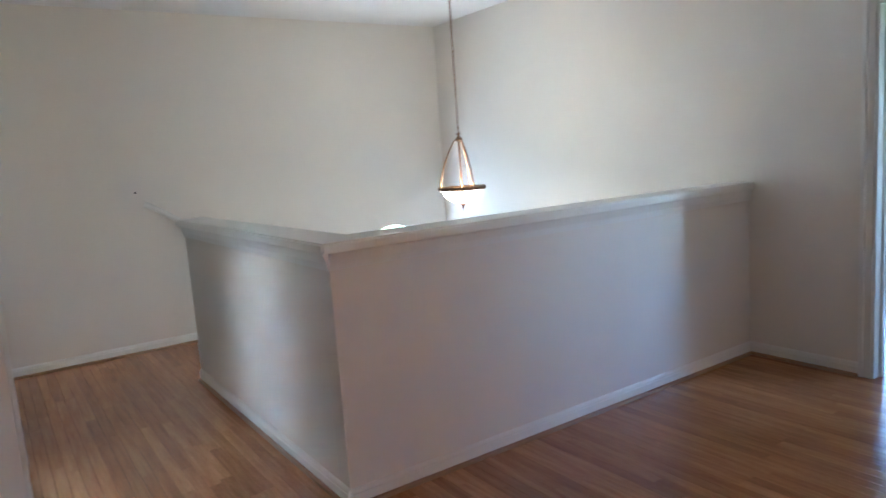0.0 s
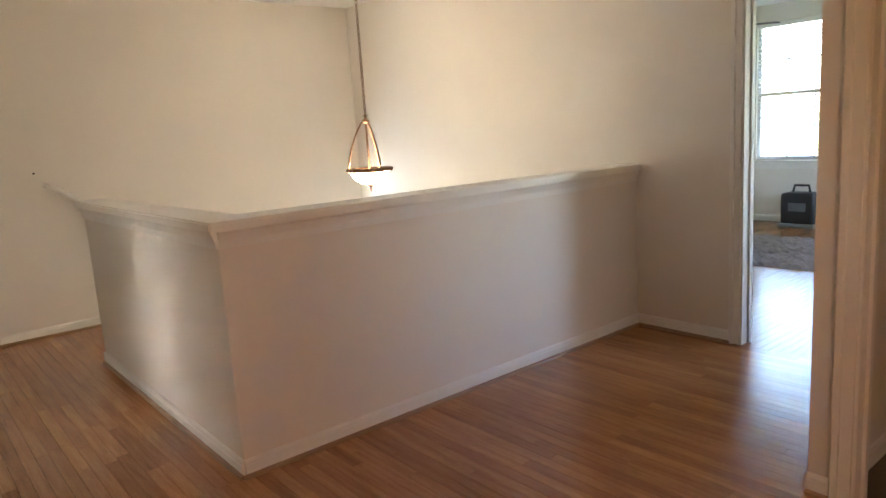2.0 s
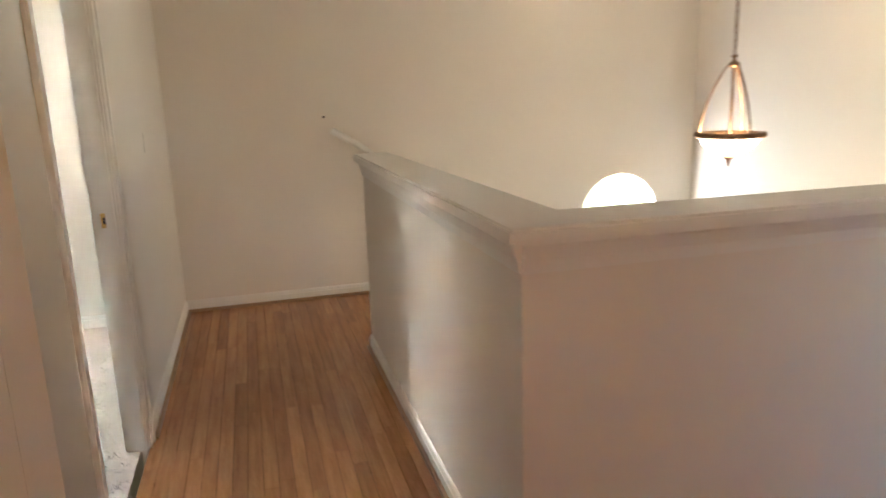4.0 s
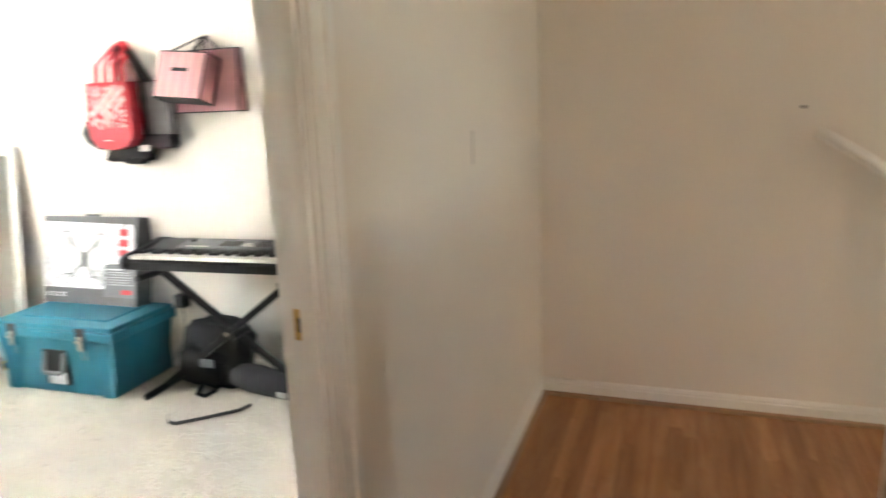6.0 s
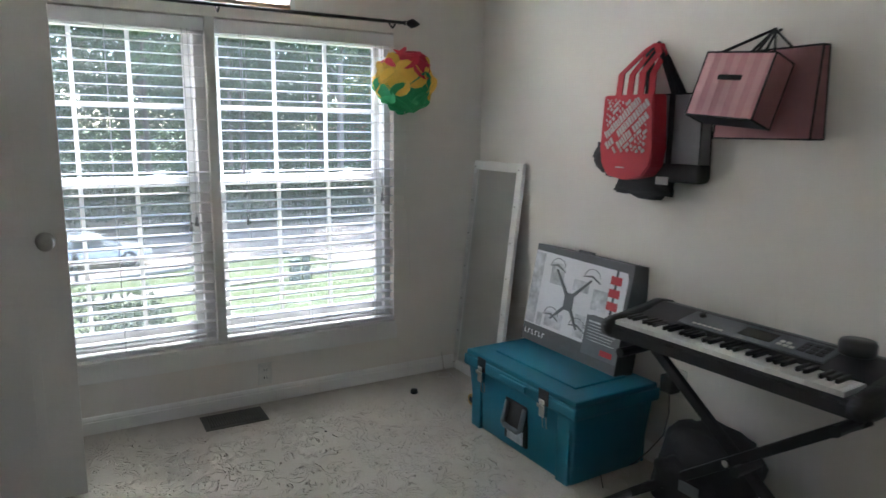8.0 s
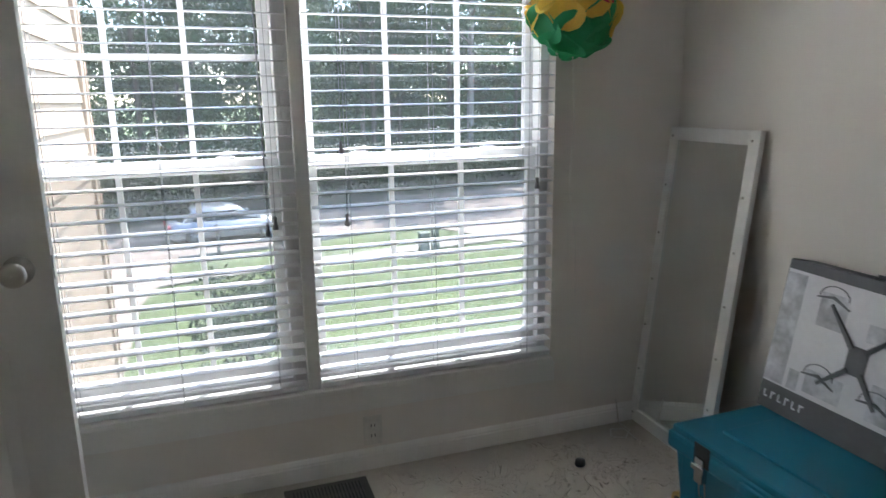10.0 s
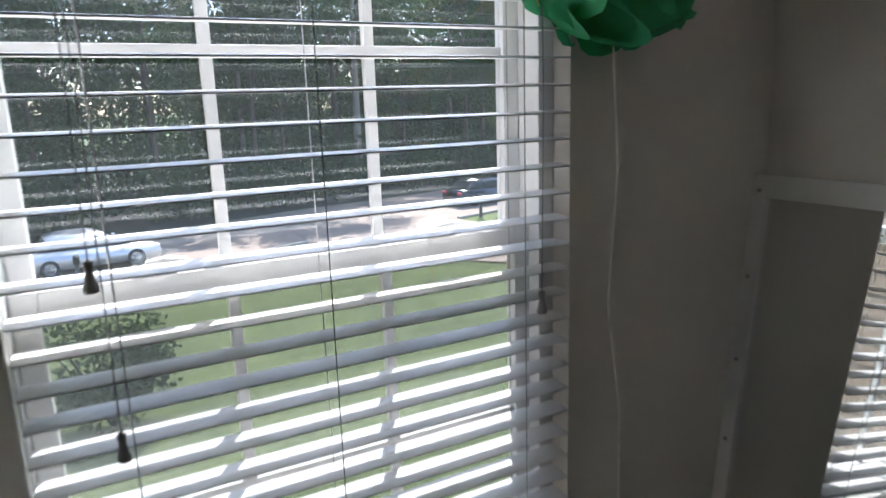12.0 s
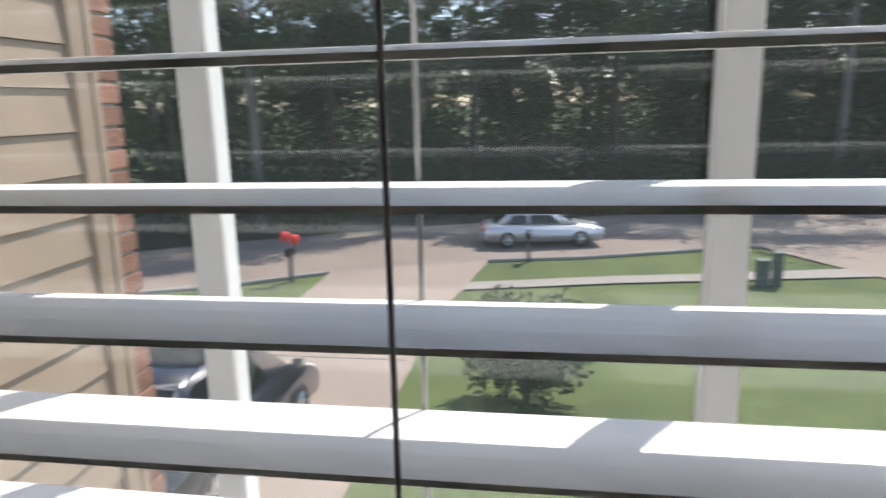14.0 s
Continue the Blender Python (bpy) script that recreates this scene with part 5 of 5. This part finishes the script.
bm = bmesh.new()
for x in (-12.5, -17.0, -21.3):
    box(bm, (x - 0.02, -4.9, gz(x) + 0.042), (x + 0.02, -0.6, gz(x) + 0.052))
structure("driveway_joint", bm, POSTWOOD, "dark expansion joint in the driveway", "driveway joint")


def car(name, label, m, paint, tall=0.0):
    """Length along x; nose at +x."""
    c = thing(name, label, "car", m, "cars")
    L, W = 2.35, 0.9
    bm = bmesh.new()
    prism(bm, [(-L, 0.35), (-L + 0.1, 0.25), (L - 0.15, 0.22), (L, 0.35), (L, 0.58), (L - 0.15, 0.72), (L - 1.1, 0.86 + tall * 0.5), (-L + 0.55, 0.92 + tall * 0.5), (-L + 0.05, 0.88 + tall * 0.5)], "y", -W, W, 0.07)
    part("body", bm, paint, c, "", True)
    roof = 1.43 + tall
    bk = -L + (0.25 if tall else 0.45)
    bm = bmesh.new()
    prism(bm, [(bk, 0.86 + tall * 0.5), (bk + 0.55, roof - 0.06), (bk + 1.0, roof), (bk + 1.9, roof), (bk + 2.3, roof - 0.07), (L - 1.0, 0.84 + tall * 0.5)], "y", -W + 0.1, W - 0.1, 0.06)
    for v in bm.verts:
        v.co.y *= 1 - 0.18 * max(0, v.co.z - 0.9)
    part("cabin", bm, paint, c, "", True)
    for s in (1, -1):
        for x0, x1, t0, t1 in ((bk + 0.45, bk + 1.25, bk + 0.72, bk + 1.25), (bk + 1.33, bk + 2.55, bk + 1.33, bk + 2.1)):
            bm = bmesh.new()
            q = [(x0, s * (W - 0.095), 0.93 + tall * 0.5), (x1, s * (W - 0.095), 0.93 + tall * 0.5), (t1, s * (W - 0.16 - 0.05 * tall), roof - 0.12), (t0, s * (W - 0.16 - 0.05 * tall), roof - 0.12)]
            bm.faces.new([bm.verts.new(p) for p in q])
            bmesh.ops.solidify(bm, geom=bm.faces[:], thickness=0.02)
            part("side_window", bm, CARGLASS, c)
    for q, nm in (([(bk + 0.02, 0.93 + tall * 0.5), (bk + 0.5, roof - 0.1)], "rear_window"), ([(L - 1.08, 0.90 + tall * 0.5), (bk + 2.32, roof - 0.1)], "windscreen")):
        bm = bmesh.new()
        s = -0.02 if nm == "rear_window" else 0.02
        (x0, z0), (x1, z1) = q
        vs = [bm.verts.new(p) for p in ((x0 + s, -W + 0.2, z0), (x0 + s, W - 0.2, z0), (x1 + s, W - 0.26, z1), (x1 + s, -W + 0.26, z1))]
        bm.faces.new(vs)
        bmesh.ops.solidify(bm, geom=bm.faces[:], thickness=0.02)
        part(nm, bm, CARGLASS, c)
    for x in (-1.42, 1.42):
        for s in (1, -1):
            bm = bmesh.new()
            lathe(bm, [(0.2, -0.1), (0.3, -0.11), (0.335, -0.07), (0.335, 0.07), (0.3, 0.11), (0.2, 0.1)], 24)
            w = part("tyre", bm, TYRE, c, "", True)
            w.matrix_basis = pose(x, s * (W - 0.09), 0.335, 90)
            bm = bmesh.new()
            lathe(bm, [(0.001, 0.06), (0.06, 0.07), (0.21, 0.03), (0.22, 0.1), (0.21, 0.1)], 20)
            for k in range(5):
                a = 2 * math.pi * k / 5
                tube(bm, [(0, 0, 0.09), (0.2 * math.cos(a), 0.2 * math.sin(a), 0.085)], 0.03, 5)
            r = part("rim", bm, CHROME, w, "alloy rim")
            r.matrix_basis = pose(0, 0, 0, 180 if s > 0 else 0)
    for s in (1, -1):
        part("headlight", B((L - 0.22, s * 0.62 - 0.18, 0.58), (L - 0.03, s * 0.62 + 0.18, 0.70), 0.03), CARDWHITE, c)
        part("tail_light", B((-L - 0.01, s * 0.68 - 0.15, 0.68), (-L + 0.14, s * 0.68 + 0.15, 0.82), 0.02), REDMARK, c)
        part("door_mirror", B((L - 1.35, s * 1.0 - 0.09, 0.92 + tall * 0.4), (L - 1.22, s * 1.0 + 0.07, 1.05 + tall * 0.4), 0.03), paint, c)
    return c


car("sedan", "silver sedan on the street", pose(-31.2, 1.9, -4.165, 0, 0, 99), SILVERPAINT)
car("sedan", "black sedan parked along the street", pose(-36.0, 22.0, -4.165, 0, 0, 99), DARKPAINT)
car("parked_suv", "black sport utility vehicle parked on the driveway", pose(-12.2, -2.45, gz(-12.2) + 0.05, 0, 3.7, 180), DARKPAINT, 0.32)


def mailbox(x, y, label, balloon=False):
    mb = thing("mailbox", label, "mailbox", pose(x, y, gz(x)), "mailboxes")
    part("post", B((-0.06, -0.06, 0), (0.06, 0.06, 0.95), 0.01), POSTWOOD, mb)
    bm = bmesh.new()
    prism(bm, [(-0.1, 0.9), (0.1, 0.9), (0.1, 1.05), (0.07, 1.12), (0.0, 1.15), (-0.07, 1.12), (-0.1, 1.05)], "x", -0.28, 0.24, 0.008)
    part("letter_box", bm, BLACKMETAL, mb)
    part("number_plate", B((-0.02, -0.064, 0.6), (0.05, -0.061, 0.75)), IVORY, mb)
    if balloon:
        bl = thing("balloons", "pair of shiny red balloons tied to a mailbox", "balloons", pose(x, y, gz(x) + 1.17))
        for dy, dz in ((-0.14, 0.33), (0.18, 0.24)):
            bm = bmesh.new()
            lathe(bm, [(0.001, -0.2), (0.04, -0.17), (0.13, -0.06), (0.16, 0.04), (0.13, 0.14), (0.06, 0.19), (0.001, 0.2)], 18, (0, dy, dz))
            part("balloon", bm, BALLOON, bl, "", True)
        part("string", T([(0, 0, 0), (0, 0.02, 0.12)], 0.006, 5), IVORY, bl)


mailbox(-28.0, 1.5, "dark roadside mailbox on a square post")
mailbox(-31.8, 19.2, "dark roadside mailbox on a post by the kerb")
mailbox(-24.7, -6.1, "roadside mailbox with red balloons tied to it", True)
for dy, h, w in ((0.0, 0.75, 0.17), (0.42, 0.98, 0.13)):
    u = thing("utility_pedestal", "grey-green utility pedestal on the lawn", "utility box", pose(-25.3, 8.6 + dy, gz(-25.3)))
    part("cabinet", B((-w, -w, 0), (w, w, h), 0.02), BOXGREEN, u)
    part("cap", B((-w - 0.02, -w - 0.02, h), (w + 0.02, w + 0.02, h + 0.06), 0.02), BOXGREEN, u)

# side wing with lap siding, corner trim and a brick face
wing = tagged(put(new("wall_wing"), Matrix.Identity(4)), "projecting house wing with tan lap siding and a brick face", "house wall", kind="structure")
WY = 0.92
part("core", B((-6.06, -6.0, -3.6), (XW - 0.168, WY - 0.02, 3.2)), SIDETRIM, wing)
bm = B((-6.058, WY - 0.016, 0.0), (XW - 0.166, WY + 0.004, 0.119))
for v in bm.verts:
    if v.co.z < 0.06 and v.co.y > WY:
        v.co.y += 0.010
board = mesh_of("siding_board", bm, SIDETRIM)
for k in range(52):
    piece("siding_board", board, wing, pose(0, 0, -3.3 + 0.122 * k))
bm = bmesh.new()
box(bm, (-6.17, WY - 0.03, -3.5), (-6.062, WY + 0.025, 3.2), 0.004)
box(bm, (-6.15, WY + 0.0251, -3.5), (-6.13, WY + 0.03, 3.2))
part("corner_trim", bm, SIDETRIM, wing)
part("mortar_core", B((-6.262, -6.0, -3.6), (-6.172, WY + 0.005, 3.2)), MORTAR, wing)
brick = mesh_of("brick", B((-0.05, -0.1, -0.029), (0.05, 0.1, 0.029), 0.004), BRICK)
half = mesh_of("half_brick", B((-0.05, -0.05, -0.029), (0.05, 0.05, 0.029), 0.004), BRICK)
br = random.Random(4)
for k in range(72):
    z = -2.2 + 0.0675 * k
    odd = k % 2
    piece("brick", half if odd else brick, wing, pose(-6.222 + br.uniform(-0.003, 0.003), WY - (0.035 if odd else 0.085) + br.uniform(-0.004, 0.004), z))
    piece("brick", brick, wing, pose(-6.222 + br.uniform(-0.003, 0.003), WY - (0.195 if odd else 0.295), z))

# trees
rg = np.random.default_rng(21)


def crown_mesh(name, height, spread, clumps, per, size, material, low=0.35):
    quads = []
    for k in range(clumps):
        u = rg.random()
        z = height * (low + (1.02 - low) * u)
        r = spread * math.sqrt(max(0.08, 1 - ((u - 0.4) / 0.62) ** 2)) * (0.35 + 0.65 * rg.random())
        a = rg.random() * 2 * math.pi
        q = spread * (0.22 + 0.2 * rg.random())
        quads.append(leaves(rg, (r * math.cos(a), r * math.sin(a), z), (q, q, q * 0.7), per, size))
    return leaf_mesh(name, quads, material)


def trunk_mesh(name, height, r, material, limbs=7):
    bm = bmesh.new()
    lean = [rg.normal() * 0.25, rg.normal() * 0.25]
    pts = [(lean[0] * u * u, lean[1] * u * u, height * u) for u in (0, 0.03, 0.2, 0.45, 0.7, 0.92)]
    tube(bm, pts, [r * 1.35, r, r * 0.85, r * 0.62, r * 0.38, r * 0.1], 9)
    for k in range(limbs):
        u = 0.35 + 0.5 * k / limbs
        a = rg.random() * 6.28
        ln = height * (0.26 - 0.16 * u)
        p = Vector((lean[0] * u * u, lean[1] * u * u, height * u))
        q = p + Vector((math.cos(a) * ln * 0.6, math.sin(a) * ln * 0.6, ln * 0.35))
        e = q + Vector((math.cos(a) * ln * 0.5, math.sin(a) * ln * 0.5, ln * 0.45))
        tube(bm, [p, q, e], [r * 0.3, r * 0.18, r * 0.05], 6)
    return mesh_of(name, bm, material, True)


kinds = []
for i in range(5):
    hgt = (15, 18, 21, 17, 19)[i]
    kinds.append((trunk_mesh("trunk", hgt, 0.17 + 0.02 * i, PALEBARK if i in (1, 4) else BARK), crown_mesh("crown", hgt, 3.0 + 0.3 * i, 46, 140, 0.15, LEAF if i != 3 else LEAF2, 0.22 if i % 2 else 0.38)))


def tree(x, y, kind, s, label, turn):
    t = thing("tree", label, "tree", Matrix.Translation((x, y, gz(x))) @ Matrix.Rotation(turn, 4, "Z") @ Matrix.Diagonal((s, s, s, 1)), "woods across the street")
    piece("trunk", kinds[kind][0], t, Matrix.Identity(4))
    piece("crown", kinds[kind][1], t, Matrix.Identity(4))


def far_edge(y):
    pts = sorted(FAR, key=lambda p: p[1])
    for (x0, y0), (x1, y1) in zip(pts, pts[1:]):
        if y0 <= y <= y1:
            return x0 + (x1 - x0) * (y - y0) / (y1 - y0)
    return pts[-1][0]


tr = random.Random(9)
for row, (off, step) in enumerate(((3.0, 4.2), (7.0, 4.6), (11.5, 5.2), (17.0, 6.0), (24.0, 7.0))):
    y = -28 + row * 1.3
    while y < 56:
        yy = y + tr.uniform(-1.3, 1.3)
        k = tr.randrange(5)
        tree(far_edge(yy) - off - tr.uniform(0, 2.2), yy, k, tr.uniform(0.8, 1.15),
             ("tall leafy tree with a pale bare trunk" if k in (1, 4) else "tall dark green tree in the woods"), tr.uniform(0, 6.28))
        y += step
# undergrowth along the edge of the woods
quads = []
for i in range(1100):
    y = rg.uniform(-30, 60)
    d = rg.uniform(1.5, 26)
    hgt = rg.uniform(1.0, 3.0) + d * 0.42
    quads.append(leaves(rg, (far_edge(y) - d, y, gz(-60) + hgt * 0.5), (1.4, 1.6, hgt * 0.6), 130, 0.17))
ob = new("undergrowth", leaf_mesh("undergrowth", quads, LEAF))
tagged(ob, "dense dark undergrowth at the edge of the woods", "undergrowth", kind="stuff")
# small tree by the neighbour's kerb
nt = thing("tree", "young light green tree on the grass verge", "tree", pose(-32.6, 23.2, gz(-32.6)))
piece("trunk", trunk_mesh("trunk", 5.5, 0.12, BARK, 6), nt, Matrix.Identity(4))
piece("crown", crown_mesh("crown", 6.2, 2.2, 30, 120, 0.10, LEAF2, 0.4), nt, Matrix.Identity(4))
# shrub on the lawn
sh = thing("shrub", "loose dark green shrub on the lawn", "shrub", pose(-15.2, 1.9, gz(-15.2)) @ Matrix.Diagonal((1.2, 1.2, 1.15, 1)))
bm = bmesh.new()
for k in range(9):
    a = 0.7 * k
    tube(bm, [(0, 0, 0), (0.3 * math.cos(a), 0.3 * math.sin(a), 0.7), (0.6 * math.cos(a), 0.6 * math.sin(a), 1.3)], [0.03, 0.02, 0.008], 5)
part("stems", bm, BARK, sh)
piece("foliage", leaf_mesh("foliage", [leaves(rg, (0.55 * math.cos(a), 0.55 * math.sin(a), 0.5 + 0.11 * (k % 8)), (0.45, 0.45, 0.4), 160, 0.06) for k, a in enumerate([0.55 * j for j in range(16)])], LEAF), sh, Matrix.Identity(4))
# overhead cables
for k, z in enumerate((0.6, 1.5)):
    cb = thing("overhead_cable", "thin black overhead cable along the street", "cable", pose(-30, 0, z + 2))
    part("wire", T([(16, -30, 0.4), (6, -15, -0.3), (-2, 0, -0.6), (-6, 20, -0.2), (-12, 60, 1.2)], 0.012, 5), BLACK, cb)

# ---- floor strips, last ----
def lay(name, parent, lo, hi, across, material, limit, seed):
    """Strip flooring laid along one axis, each strip a piece of its own."""
    rp = random.Random(seed)
    bm = bmesh.new()
    box(bm, (-0.5, -0.5, -0.012), (0.5, 0.5, 0.0))
    for v in bm.verts:
        if v.co.z > -0.001:
            v.co.x *= 0.972 if across == "x" else 0.9985
            v.co.y *= 0.9985 if across == "x" else 0.972
    me = mesh_of(name, bm, material)
    w = 0.0571
    n = 0
    i, j = (0, 1) if across == "x" else (1, 0)
    u = lo[i]
    rest = bmesh.new()
    while u < hi[i] - 1e-4:
        wid = min(w, hi[i] - u)
        v = lo[j] - rp.uniform(0, 0.8)
        while v < hi[j] - 1e-4:
            ln = rp.uniform(0.45, 1.5)
            a, b = max(v, lo[j]), min(v + ln, hi[j])
            v += ln
            if b - a < 0.02:
                continue
            c = [0, 0]
            c[i], c[j] = u + wid / 2, (a + b) / 2
            s = [0, 0]
            s[i], s[j] = wid, b - a
            mm = Matrix.Translation((c[0], c[1], 0)) @ Matrix.Diagonal((s[0], s[1], 1, 1))
            if n < limit:
                piece(name, me, parent, mm)
            else:
                k = 0.988
                box(rest, (c[0] - s[0] / 2 * (0.972 if across == "x" else 0.999), c[1] - s[1] / 2 * (0.999 if across == "x" else 0.972), -0.012),
                    (c[0] + s[0] / 2 * (0.972 if across == "x" else 0.999), c[1] + s[1] / 2 * (0.999 if across == "x" else 0.972), 0.0))
            n += 1
            if n > 1200:
                return
        u += w
    if rest.verts:
        ob = part("strip_rest", rest, material, parent)
        tagged(ob, "oak strip flooring", kind="stuff")
    else:
        rest.free()


fl = bpy.data.objects["floor"]
lay("oak_strip", fl, (XL, 0.0), (0.0, YF), "x", WOOD, 130, 1)
lay("oak_strip", fl, (0.0, 2.262), (0.46, YF), "x", WOOD, 0, 8)
lay("oak_strip", fl, (-0.6, -1.70), (XE, 0.0), "x", WOOD, 200, 2)
lay("oak_strip", fl, (-2.6, -4.2), (1.455, -1.70), "x", WOOD, 0, 3)
lay("oak_strip", fl, (-2.6, -1.70), (-0.6, 0.0), "x", WOOD, 0, 5)
lay("oak_strip_far", fl, (XE, -1.7), (7.75, 2.55), "y", WOOD2, 0, 4)
